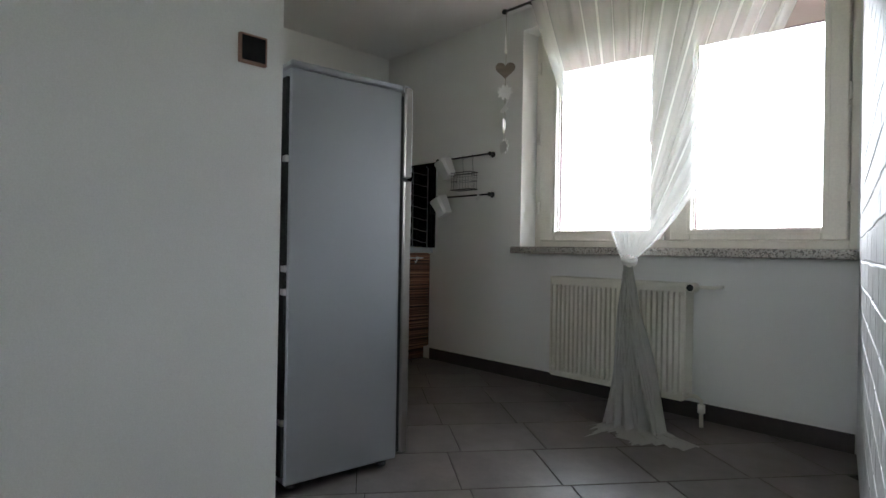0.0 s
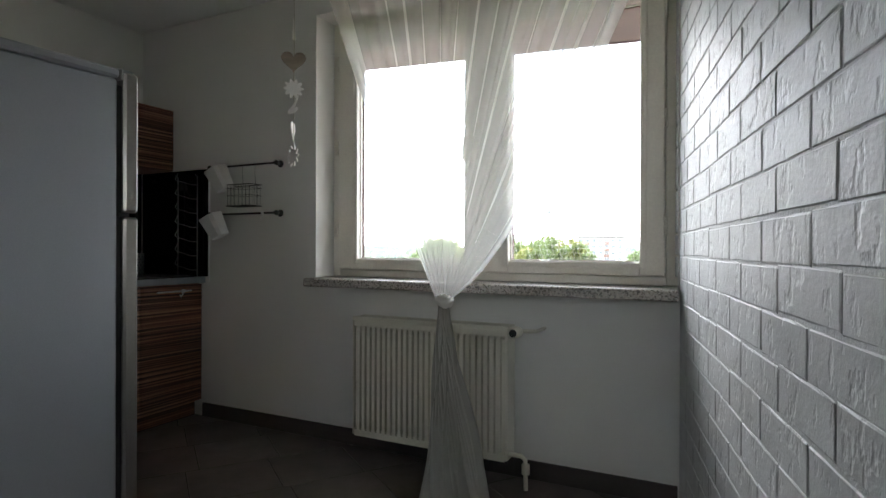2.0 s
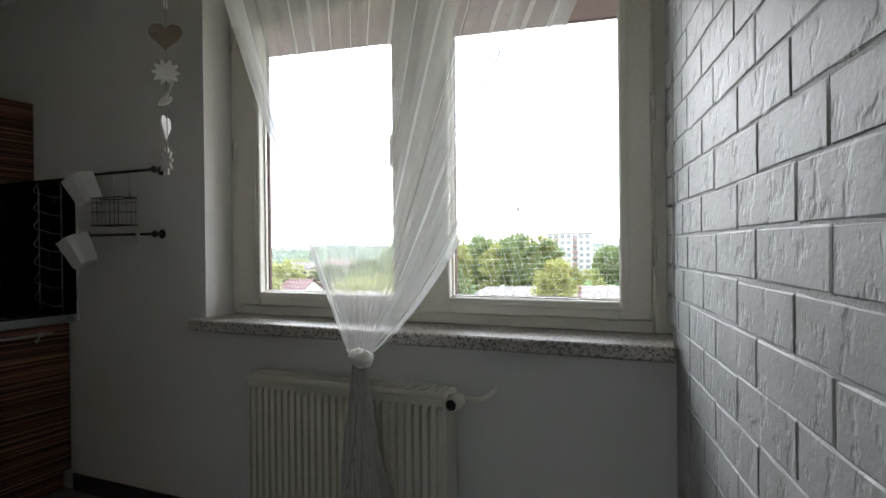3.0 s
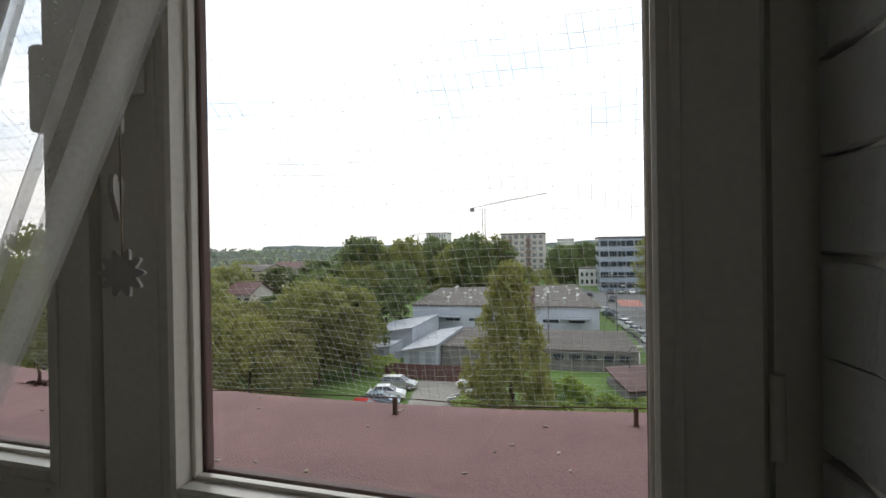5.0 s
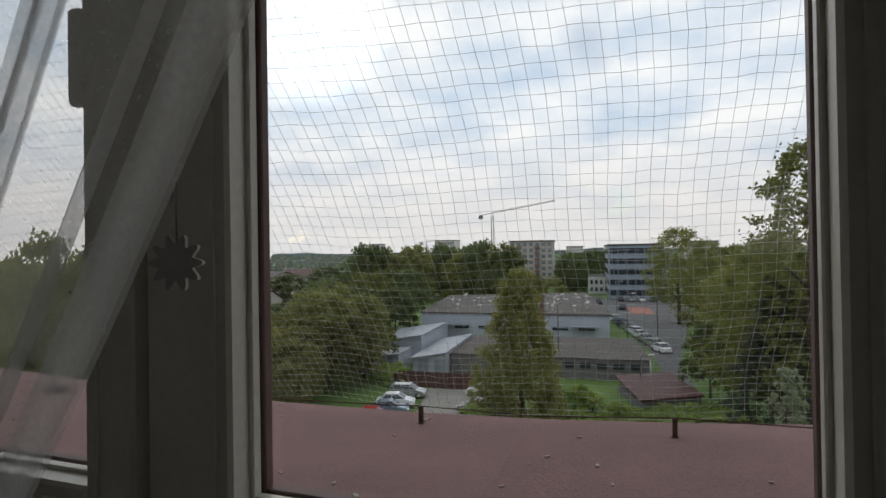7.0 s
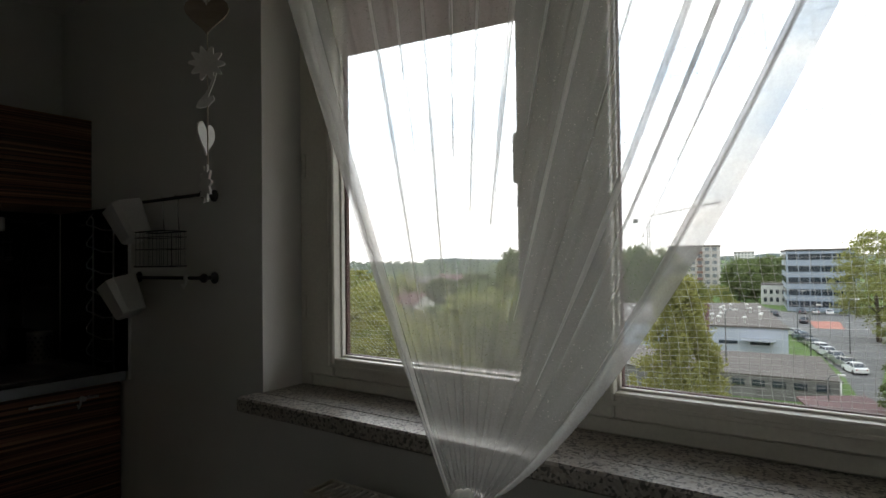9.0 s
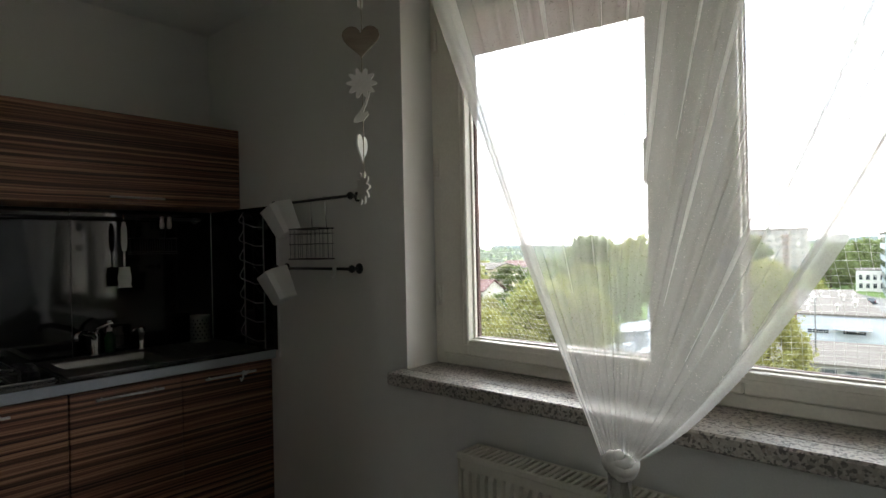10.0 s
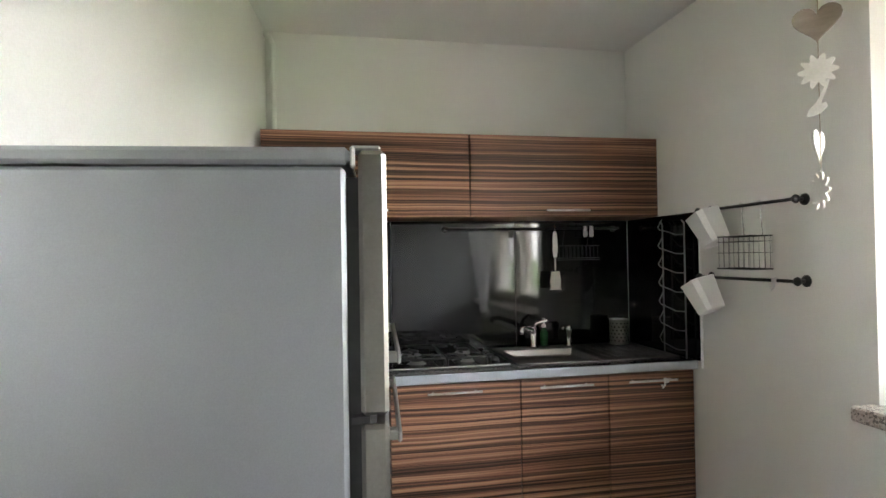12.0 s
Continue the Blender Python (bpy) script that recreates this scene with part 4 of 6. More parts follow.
def wire_basket():
    b = thing("wire_basket", "small black wire basket hanging from the upper rail", "basket")
    x0, x1, y0, y1, z0, z1 = 0.912, 1.100, -0.125, -0.040, 1.290, 1.412
    m = Mesh()
    for z, r in ((z1, 0.0026), (z0 + 0.06, 0.0012), (z0, 0.0030), (z1 - 0.02, 0.0012)):
        m.tube([(x0, y0, z), (x1, y0, z), (x1, y1, z), (x0, y1, z)], r, 6, True)
    part("frame", m, BLACK, b)
    for i in range(7):
        x = x0 + 0.01 + i * (x1 - x0 - 0.02) / 6
        w = Mesh().tube([(x, y0, z1), (x, y0, z0), (x, y1, z0), (x, y1, z1)], 0.0009, 5)
        part("wire", w, BLACK, b)
    for y in (y0 + 0.03, y0 + 0.055):
        w = Mesh().tube([(x0, y, z1), (x0, y, z0), (x1, y, z0), (x1, y, z1)], 0.0009, 5)
        part("wire", w, BLACK, b)
    for x in (x0 + 0.045, x1 - 0.045):
        part("hook", Mesh().tube([(x, y1, z1), (x, -0.047, 1.50), (x, -0.042, 1.537), (x, -0.052, 1.543), (x, -0.060, 1.536)], 0.002, 6), CHROME, b)


wire_basket()


def butterfly_hook(x, y, z, label):
    h = thing("rail_hook", label, "hook", "small white hooks")
    part("hook", Mesh().tube([(x, y, z + 0.008), (x + 0.006, y - 0.008, z + 0.004), (x + 0.004, y - 0.010, z - 0.02), (x - 0.010, y - 0.010, z - 0.035), (x - 0.016, y - 0.012, z - 0.022)], 0.004, 6), WHITE, h)
    part("collar", Mesh().tube([(x - 0.010, y, z), (x + 0.010, y, z)], 0.0098, 10), WHITE, h)


butterfly_hook(1.125, -0.052, 1.249, "small white plastic hook on the lower rail")
butterfly_hook(0.606, -0.165, 0.790, "small white plastic hook on a drawer handle")


# ---- thermostat and pipe ----
def thermostat():
    t = thing("thermostat", "square black glass thermostat in a copper frame on the partition", "thermostat")
    yc, zc, w = -2.222, 1.469, 0.046
    x = 2.1615
    part("frame", Mesh().box(x, x + 0.014, yc - w, yc + w, zc - w, zc + w, 0.003), COPPER, t, "copper-coloured frame")
    part("screen", Mesh().box(x + 0.0145, x + 0.018, yc - w + 0.008, yc + w - 0.008, zc - w + 0.008, zc + w - 0.008, 0.001), GLOSS, t, "black glass face")


thermostat()
pp = Mesh().tube([(0.035, -1.955, 2.474), (0.035, -1.900, 2.44), (0.035, -1.885, 2.40), (0.035, -1.885, 1.935)], 0.013, 12)
tagged(part("heating_pipe", pp, PAINT), "thin painted heating pipe in the corner above the cabinets", "pipe", "", "structure")


# ---- curtain rod, curtain and garland ----
def curtain_rod():
    r = thing("curtain_rod", "black iron curtain rod with round end knobs above the window", "curtain rod")
    y, z = -0.200, 2.405
    part("bar", Mesh().tube([(1.475, y, z), (3.36, y, z)], 0.008, 10), BLACK, r)
    part("finial", Mesh().lathe([(0, -0.02), (0.012, -0.015), (0.018, 0), (0.012, 0.015), (0, 0.02)], m=Matrix.Translation((1.465, y, z)) @ Matrix.Rotation(radians(90), 4, "Y"), n=14), BLACK, r)
    for x in (1.66, 3.20):
        part("bracket", Mesh().tube([(x, -0.002, z), (x, y, z)], 0.006, 8).lathe([(0, 0), (0.024, 0), (0.024, 0.004), (0, 0.006)], m=Matrix.Translation((x, -0.0015, z)) @ Matrix.Rotation(radians(90), 4, "X"), n=14), BLACK, r)


curtain_rod()
KNOT = Vector((2.366, -0.205, 0.812))


def curtain():
    c = thing("curtain", "sheer white voile curtain knotted at sill height, pooling on the floor", "curtain")
    rng = random.Random(4)
    nu, nv = 460, 46
    fold = [(rng.uniform(0.6, 1.4), rng.uniform(0, 6.28)) for _ in range(6)]

    def wave(u):
        w = 0
        for i, (a, ph) in enumerate(fold):
            w += a * math.sin(2 * math.pi * u * (5 + 4.3 * i) + ph) / (1 + 0.45 * i)
        return w / 2.2

    # pleats, each a place across the cloth and a width, where it doubles back on itself
    pleats = [(0.022, 0.016), (0.062, 0.014), (0.105, 0.011), (0.20, 0.008), (0.27, 0.012), (0.335, 0.007), (0.40, 0.010), (0.475, 0.006), (0.545, 0.012), (0.61, 0.008), (0.69, 0.009), (0.755, 0.006), (0.83, 0.011), (0.872, 0.013), (0.915, 0.011), (0.965, 0.012)]
    gather, depth = [], []
    for i in range(nu + 1):
        u = i / nu
        depth.append(sum(1.1 * w0 * math.tanh((u - c0) / w0) * math.exp(-((u - c0) / w0) ** 2 / 6) for c0, w0 in pleats))
        gather.append(u - sum(1.7 * (u - c0) * math.exp(-0.5 * ((u - c0) / w0) ** 2) for c0, w0 in pleats))
    vs, fs = [], []
    for j in range(nv + 1):
        s = j / nv
        for i in range(nu + 1):
            u = i / nu
            g = gather[i]
            top_ = Vector((1.68 + 1.64 * g, -0.200, 2.398))
            end = KNOT + Vector(((g - 0.5) * 0.085, -0.004 * math.cos(u * 6.28), 0.018))
            ctl = top_.lerp(end, 0.5)
            ctl += Vector((-0.18 * max(0, u - 0.35) - 0.16 * max(0, 0.3 - u), -0.012, -1.10 * max(0, u - 0.35) ** 1.5))
            p = top_ * (1 - s) ** 2 + ctl * 2 * s * (1 - s) + end * s * s
            amp = (0.022 + 0.045 * math.sin(math.pi * min(1, s * 1.1))) * (1 - s) ** 0.55
            p.y += wave(u) * amp * 0.45 + depth[i] * (1.0 - 0.6 * s)
            p.x += 0.2 * wave(u + 0.03) * amp
            vs.append(p)
    for j in range(nv):
        for i in range(nu):
            k = j * (nu + 1) + i
            fs.append((k, k + 1, k + nu + 2, k + nu + 1))
    part("drape", Mesh().add(vs, fs, True), SHEER, c)
    # hems, doubled cloth along both edges
    for name, ia, ib in (("hem", 0, 22), ("hem", nu - 12, nu)):
        ev, ef = [], []
        for j in range(nv + 1):
            ev += [vs[j * (nu + 1) + i] + Vector((0, -0.004, 0)) for i in range(ia, ib + 1)]
        w_ = ib - ia + 1
        for j in range(nv):
            ef += [(j * w_ + i, j * w_ + i + 1, (j + 1) * w_ + i + 1, (j + 1) * w_ + i) for i in range(w_ - 1)]
        part(name, Mesh().add(ev, ef, True), HEM, c)
    # tight gathers that stand out as denser lines in the cloth
    for c0, w0 in [(0.012, 0.050), (0.055, 0.034)] + [(a_, 1.25 * b_) for a_, b_ in pleats[3:]]:
        gv, gf = [], []
        ic = round(c0 * nu)
        last = nv if c0 < 0.1 else int(nv * (0.62 + 0.16 * math.sin(c0 * 40)))
        for j in range(last + 1):
            s = j / nv
            mid = vs[j * (nu + 1) + ic]
            half = 0.5 * w0 * 1.64 * ((1 - s) ** 0.8 * 0.75 + 0.06) * (0.85 + 0.3 * math.sin(c0 * 90 + s * 4)) * min(1.0, 0.1 + 6 * (last - j) / nv)
            gv += [mid + Vector((half * q, -0.007 - 0.004 * (1 - q * q), 0)) for q in (-1, -0.4, 0.4, 1)]
        for j in range(last):
            gf += [(j * 4 + k, j * 4 + k + 1, j * 4 + k + 5, j * 4 + k + 4) for k in range(3)]
        part("fold", Mesh().add(gv, gf, True), FOLD, c)
    # heading: short ruffle above the rod
    hv, hf = [], []
    for j in range(4):
        for i in range(nu + 1):
            u = i / nu
            hv.append((1.68 + 1.64 * u, -0.200 + (0.010 if j % 2 else -0.010) + 0.007 * math.sin(u * 180 + j), 2.392 + j * 0.014))
    for j in range(3):
        hf += [(j * (nu + 1) + i, j * (nu + 1) + i + 1, (j + 1) * (nu + 1) + i + 1, (j + 1) * (nu + 1) + i) for i in range(nu)]
    part("heading", Mesh().add(hv, hf, True), SHEER, c)
    # knot: overlapping turns of cloth
    kn = Mesh()
    for a, b, r in ((0, 0.030, 0.014), (35, 0.027, 0.015), (-30, 0.026, 0.014), (80, 0.022, 0.013)):
        m = Matrix.Translation(KNOT) @ Matrix.Rotation(radians(a), 4, "Y") @ Matrix.Rotation(radians(a * 0.4), 4, "X")
        kn.tube([m @ Vector((b * math.cos(t * 0.449), b * 0.9 * math.sin(t * 0.449), 0.006 * math.sin(t * 0.9))) for t in range(14)], r, 10, True)
    part("knot", kn, KNOTCLOTH, c, "tight white cloth knot")
    # tail, spreading to the floor and pooling there
    tv, tf = [], []
    mu, mv = 150, 60
    for layer in range(2):
        k0 = len(tv)
        for j in range(mv + 1):
            s = j / mv
            for i in range(mu + 1):
                u = i / mu - 0.5
                w = wave(u * 0.9 + layer * 0.37 + 0.2)
                drop = min(1.0, s / 0.80)
                pool = max(0.0, (s - 0.80) / 0.20)
                half = (0.020 + 0.125 * drop ** 1.2) * (1 - 0.12 * layer)
                x = KNOT.x + 0.165 * drop + u * 2 * half + (0.20 * pool * (0.35 + u) if u > 0 else 0.05 * pool * u)
                y = KNOT.y - 0.01 - 0.20 * drop + w * (0.010 + 0.055 * drop) + (layer - 1) * 0.022 * drop
                z = KNOT.z - 0.02 + (0.03 - KNOT.z) * drop
                y -= pool * (0.22 - 0.30 * max(0, u)) * (0.7 + 0.3 * math.sin(u * 17 + layer))
                z += pool * (-0.018 + 0.020 * abs(math.sin(u * 26 + layer * 2)) * (1 - pool))
                tv.append((x + 0.012 * math.sin(s * 9 + u * 20), y, max(0.004 + layer * 0.003, z)))
        for j in range(mv):
            tf += [(k0 + j * (mu + 1) + i, k0 + j * (mu + 1) + i + 1, k0 + (j + 1) * (mu + 1) + i + 1, k0 + (j + 1) * (mu + 1) + i) for i in range(mu)]
    part("tail", Mesh().add(tv, tf, True), DENSE, c)


HEM = sheer("hem_voile", 0.36, 0.52)
FOLD = sheer("gathered_fold", 0.52, 0.72, 0.45)
KNOTCLOTH = mottled("gathered_voile", (0.76, 0.74, 0.68), (0.84, 0.82, 0.77), 30, 160, 0.9, bstr=0.4, bdist=0.003, stretch=(1, 1, 0.3))
curtain()


def heart_outline(w, h):
    pts = []
    for k in range(28):
        t = 2 * math.pi * k / 28
        pts.append((w * 0.5 * math.sin(t) ** 3, h * (0.40625 * math.cos(t) - 0.15625 * math.cos(2 * t) - 0.0625 * math.cos(3 * t) - 0.03125 * math.cos(4 * t))))
    return pts


def flower_outline(r, n=10):
    return [(r * (0.82 + 0.18 * math.cos(n * t)) * math.cos(t), r * (0.82 + 0.18 * math.cos(n * t)) * math.sin(t)) for t in (2 * math.pi * k / (n * 8) for k in range(n * 8))]


def bird_outline():
    return [(0.028, 0.055), (0.020, 0.045), (0.008, 0.015), (-0.004, -0.008), (-0.024, -0.030), (-0.030, -0.048), (-0.020, -0.050), (0.004, -0.044), (0.022, -0.024), (0.018, -0.012), (0.004, -0.018), (0.012, 0.004), (0.022, 0.030)]


def garland():
    g = thing("garland", "string of wooden hearts and white flowers hanging from the rod", "garland")
    x, y = 1.482, -0.205

    def cut(name, outline, z, turn, mat, label):
        a = radians(turn)
        u = Vector((math.cos(a), math.sin(a), 0))
        n = Vector((-math.sin(a), math.cos(a), 0))
        part(name, Mesh().slab(outline, 0.006, n, (x, y, z), u, Vector((0, 0, 1))), mat, g, label)

    cut("tag", [(-0.004, 0.06), (0.004, 0.06), (0.012, -0.05), (0.004, -0.06), (-0.008, -0.05)], 2.188, 80, PAPER, "thin white wooden tag")
    cut("heart", heart_outline(0.128, 0.122), 2.026, 38, PLY, "brown plywood heart")
    cut("flower", flower_outline(0.052), 1.880, 40, PAPER, "white flower")
    cut("bird", bird_outline(), 1.798, 40, PAPER, "white bird")
    cut("heart", heart_outline(0.10, 0.105), 1.665, 120, PAPER, "pale heart turned edgeways")
    cut("flower", flower_outline(0.056), 1.528, 164, PAPER, "white flower turned edgeways")
    part("string", Mesh().tube([(x, y + 0.003, 2.400), (x + 0.002, y + 0.003, 2.1), (x, y + 0.003, 1.9), (x + 0.001, y + 0.003, 1.54)], 0.0016, 5), STRING, g)


garland()


def handle_charm():
    g = thing("window_charm", "grey wooden heart and flower hung on the window handle", "garland")
    x, y = 2.516, 0.082

    def cut(name, outline, z, turn, mat, label=""):
        a = radians(turn)
        u, n = Vector((math.cos(a), math.sin(a), 0)), Vector((-math.sin(a), math.cos(a), 0))
        part(name, Mesh().slab(outline, 0.006, n, (x, y, z), u, Vector((0, 0, 1))), mat, g, label)

    cut("heart", heart_outline(0.070, 0.066), 1.388, 128, CHARM, "grey heart")
    cut("flower", flower_outline(0.032, 10), 1.287, 15, CHARM, "grey flower")
    part("string", Mesh().tube([(x, y + 0.003, 1.49), (x, y + 0.003, 1.28)], 0.0014, 5), STRING, g)


CHARM = mottled("grey_painted_wood", (0.42, 0.40, 0.38), (0.52, 0.50, 0.47), 12, 90, 0.7)
handle_charm()

# ---- outside: roof terrace, posts, net ----
ROOFZ = 0.35
setting("roof_terrace", prism([(-12, T + 0.002), (12, T + 0.002), (12, 4.2), (3.82, 3.10), (3.28, 2.96), (2.45, 2.79), (1.70, 2.71), (0.8, 2.68), (-0.2, 2.74), (-1.2, 2.80), (-2.5, 2.96), (-12, 3.4)], -0.2, ROOFZ), ROOFFELT, "red mineral felt roof below the window", "roof")


def eave_y(x):
    return 0.94 + 0.145 * (x - 1.14)


setting("eave", prism([(-3, T + 0.002), (9, T + 0.002), (9, eave_y(9)), (-3, eave_y(-3))], 2.355, 2.6).slab([(-3, eave_y(-3) + 0.002), (9, eave_y(9) + 0.002), (9, eave_y(9) + 0.02), (-3, eave_y(-3) + 0.02)], 0.28, Vector((0, 0, 1)), (0, 0, 2.347), Vector((1, 0, 0)), Vector((0, 1, 0))), EAVE, "brown eave board above the window", "eave")
setting("outer_wall", Mesh().box(-12, -0.302, 0.0, T, -16, 6).box(5.002, 12, 0.0, T, -16, 6).box(-0.302, 5.002, 0.0, T, 2.682, 6).box(-0.302, 5.002, 0.0, T, -16, -0.302), RENDERW, "grey rendered outer wall of the block", "wall")


def junk():
    j = thing("debris", "rusty stub with dry leaves and wire on the felt roof", "debris")
    x, y = -1.0, 2.46
    part("stub", Mesh().tube([(x, y, ROOFZ), (x + 0.01, y, ROOFZ + 0.08), (x - 0.012, y, ROOFZ + 0.135)], [0.014, 0.012, 0.008], 7), RUST, j)
    r = random.Random(12)
    lv = Mesh()
    for k in range(80):
        a, d = r.uniform(0, 6.28), abs(r.gauss(0, 0.07))
        m = Matrix.Translation((x + d * math.cos(a) * 1.5, y + d * math.sin(a) * 0.6, ROOFZ + 0.003 + r.uniform(0, 0.05) * max(0, 1 - d / 0.06) + 0.004)) @ Euler((r.uniform(-0.7, 0.7), r.uniform(-0.7, 0.7), a)).to_matrix().to_4x4()
        lv.box(-0.016, 0.016, -0.008, 0.008, -0.001, 0.001, 0, m)
    part("leaves", lv, RUST, j, "dry dark leaves")


junk()
cb = thing("cable", "thin black cable hanging in a loop below the eave", "cable")
part("loop", Mesh().tube([(0.72 + 0.0105 * t_, 0.93, 2.275 + 0.085 * (t_ * 0.1 - 1) ** 2) for t_ in range(0, 21)], 0.0035, 6), BLACKPL, cb)


def post(x, y, h, lean):
    p = thing("roof_post", "short rusty iron post on the felt roof", "post", "roof posts")
    m = Matrix.Translation((x, y, ROOFZ - 0.001)) @ Matrix.Rotation(radians(lean), 4, "Y")
    part("stake", Mesh().box(-0.012, 0.012, -0.012, 0.012, 0, h, 0.003, m), RUST, p)
    part("foot", Mesh().box(-0.017, 0.017, -0.015, 0.015, 0.0005, 0.006, 0.002, m), RUST, p)


POSTS = [(-0.078, 2.516, 0.115, 8), (0.641, 2.329, 0.105, -9), (0.555, 1.895, 0.115, -2), (1.808, 2.510, 0.10, 0), (3.120, 2.665, 0.10, 0), (4.45, 2.85, 0.10, 0)]
for q in POSTS:
    post(*q)
wire = Mesh()
rim = [(0.42, 1.60, 0.357), (0.54, 1.69, 0.362), (0.50, 1.80, 0.385), (0.555, 1.895, 0.462), (0.60, 2.12, 0.468), (0.625, 2.329, 0.452), (0.78, 2.52, 0.415), (1.3, 2.54, 0.42), (1.808, 2.510, 0.447), (2.45, 2.61, 0.415), (3.120, 2.665, 0.447), (3.8, 2.78, 0.42), (4.45, 2.85, 0.447), (6.2, 3.1, 0.43)]
wire.tube(rim, 0.004, 6)
tagged(part("tension_wire", wire, RUST), "rusty tension wire strung between the roof posts", "wire")


def net():
    """Square-mesh netting from the eave down to the wire."""
    m = Mesh()
    rng = random.Random(9)
    step = 0.052
    x0, x1 = -1.6, 5.6
    nx, nz = int((x1 - x0) / step), 46

    def at(i, j):
        s = j / nz
        x = x0 + i * step
        sag = 0.03 * math.sin(x * 2.1) + 0.02 * math.sin(x * 5.3 + 1)
        y = eave_y(x) + 0.024 + (2.50 + 0.13 * max(0.0, x - 1.8) + 0.12 * min(2.0, max(0.0, 1.45 - x)) - eave_y(x)) * s + 0.10 * math.sin(math.pi * s) + 0.02 * math.sin(x * 3 + s * 4)
        z = 2.350 + (0.435 - 0.05 * min(1.0, max(0.0, 1.45 - x)) - 2.350) * s - 0.05 * math.sin(math.pi * s) + sag * s * (1 - 0.4 * s)
        x += 0.012 * math.sin(j * 0.31 + i * 0.05) + (0.10 * (1.2 - x) * s * s if x < 1.2 else 0)
        return (x + 0.004 * noise.noise((i * 0.7, j * 0.7, 0)), y, z + 0.008 * noise.noise((i * 0.5, j * 0.5, 7)))

    for i in range(nx + 1):
        m.tube([at(i, j) for j in range(0, nz + 1)], 0.00080, 3, caps=False)
    for j in range(nz + 1):
        m.tube([at(i, j) for i in range(0, nx + 1)], 0.00080, 3, caps=False)
    for i in range(nx + 1):
        for j in range(nz + 1):
            x, y, z = at(i, j)
            k = 0.0021
            m.add([(x - k, y, z), (x, y - k, z), (x + k, y, z), (x, y + k, z), (x, y, z + k), (x, y, z - k)], [(0, 1, 4), (1, 2, 4), (2, 3, 4), (3, 0, 4), (1, 0, 5), (2, 1, 5), (3, 2, 5), (0, 3, 5)])
    tagged(part("safety_net", m, NETM), "fine grey mesh net stretched outside the window", "net", "", "stuff")


net()
lm = Mesh()
rng = random.Random(2)
for k in range(70):
    x, y = rng.uniform(-1.5, 5.0), rng.uniform(0.6, 2.6)
    s, a = rng.uniform(0.006, 0.016), rng.uniform(0, 3.1)
    m_ = Matrix.Translation((x, y, ROOFZ + 0.0035)) @ Matrix.Rotation(a, 4, "Z")
    lm.box(-s, s, -s * 0.5, s * 0.5, -0.002, 0.003, 0, m_)
LITTER = mottled("dry_litter", (0.22, 0.17, 0.12), (0.42, 0.36, 0.28), 20, 50, 0.9)
tagged(part("leaf_litter", lm, LITTER), "scattered dry leaf bits on the felt roof", "litter", "", "stuff")

# ---- ground and town ----
GZ = -15.0
# the town is laid out along the street, which lies askew to the house
SITE = Matrix.Translation((3.069, -0.14, 0)) @ Matrix.Rotation(radians(18.33), 4, "Z") @ Matrix.Diagonal((1, 1.091, 1, 1)) @ Matrix.Rotation(radians(-13.78), 4, "Z") @ Matrix.Translation((-3.027, 0.147, 0))
SITE_TURN = 4.55
GRASS = mottled("grass", (0.055, 0.105, 0.018), (0.105, 0.175, 0.034), 0.15, 6, 0.95, grain=0.3)
ASPHALT = mottled("asphalt", (0.085, 0.085, 0.085), (0.13, 0.13, 0.125), 0.3, 8, 0.9)
DIRT = mottled("packed_gravel_lot", (0.20, 0.185, 0.16), (0.27, 0.25, 0.22), 0.3, 9, 0.95)
HALLWALL = mottled("blue_grey_sheet_wall", (0.33, 0.36, 0.41), (0.40, 0.43, 0.48), 0.2, 5, 0.6)
HALLROOF = mottled("grey_felt_roof", (0.090, 0.080, 0.072), (0.135, 0.120, 0.108), 0.12, 4, 0.95, spec=0.2)
SHEDROOF = mottled("grey_sheet_roof", (0.20, 0.22, 0.25), (0.29, 0.31, 0.34), 0.4, 6, 0.5)
MAROON = mottled("maroon_sheet", (0.07, 0.03, 0.028), (0.11, 0.05, 0.045), 0.5, 6, 0.7)
CONCRETE = mottled("panel_concrete", (0.36, 0.33, 0.30), (0.43, 0.40, 0.37), 0.15, 3, 0.9)
PALEW = mottled("pale_render", (0.55, 0.54, 0.51), (0.62, 0.61, 0.58), 0.2, 4, 0.9)
BEIGE = mottled("beige_render", (0.40, 0.35, 0.26), (0.47, 0.41, 0.31), 0.3, 4, 0.9)
BALC = mottled("rust_balcony_panel", (0.18, 0.10, 0.08), (0.25, 0.15, 0.12), 0.5, 4, 0.8)
DARKGL = mottled("dark_glazing", (0.02, 0.028, 0.036), (0.04, 0.05, 0.06), 0.6, 4, 0.12)
OFFICEW = mottled("blue_grey_cladding", (0.22, 0.26, 0.31), (0.28, 0.32, 0.37), 0.3, 5, 0.45)
FARGL = mottled("pale_far_glazing", (0.13, 0.14, 0.15), (0.20, 0.21, 0.22), 0.6, 4, 0.25)
CRANE = mottled("crane_steel", (0.12, 0.12, 0.12), (0.18, 0.18, 0.18), 1, 5, 0.6)
BARK = mottled("bark", (0.06, 0.045, 0.035), (0.11, 0.085, 0.065), 2, 14, 0.95, bstr=0.6, bdist=0.02, stretch=(1, 1, 0.2))
# base colour of the hills carries the blue-grey of distance haze
HAZED_HILL = mottled("hazed_distant_woods", (0.16, 0.19, 0.20), (0.20, 0.235, 0.245), 0.01, 0.2, 1.0)
STONE = mottled("grey_rubble", (0.12, 0.115, 0.11), (0.20, 0.19, 0.18), 0.8, 8, 0.9)


in_town = True


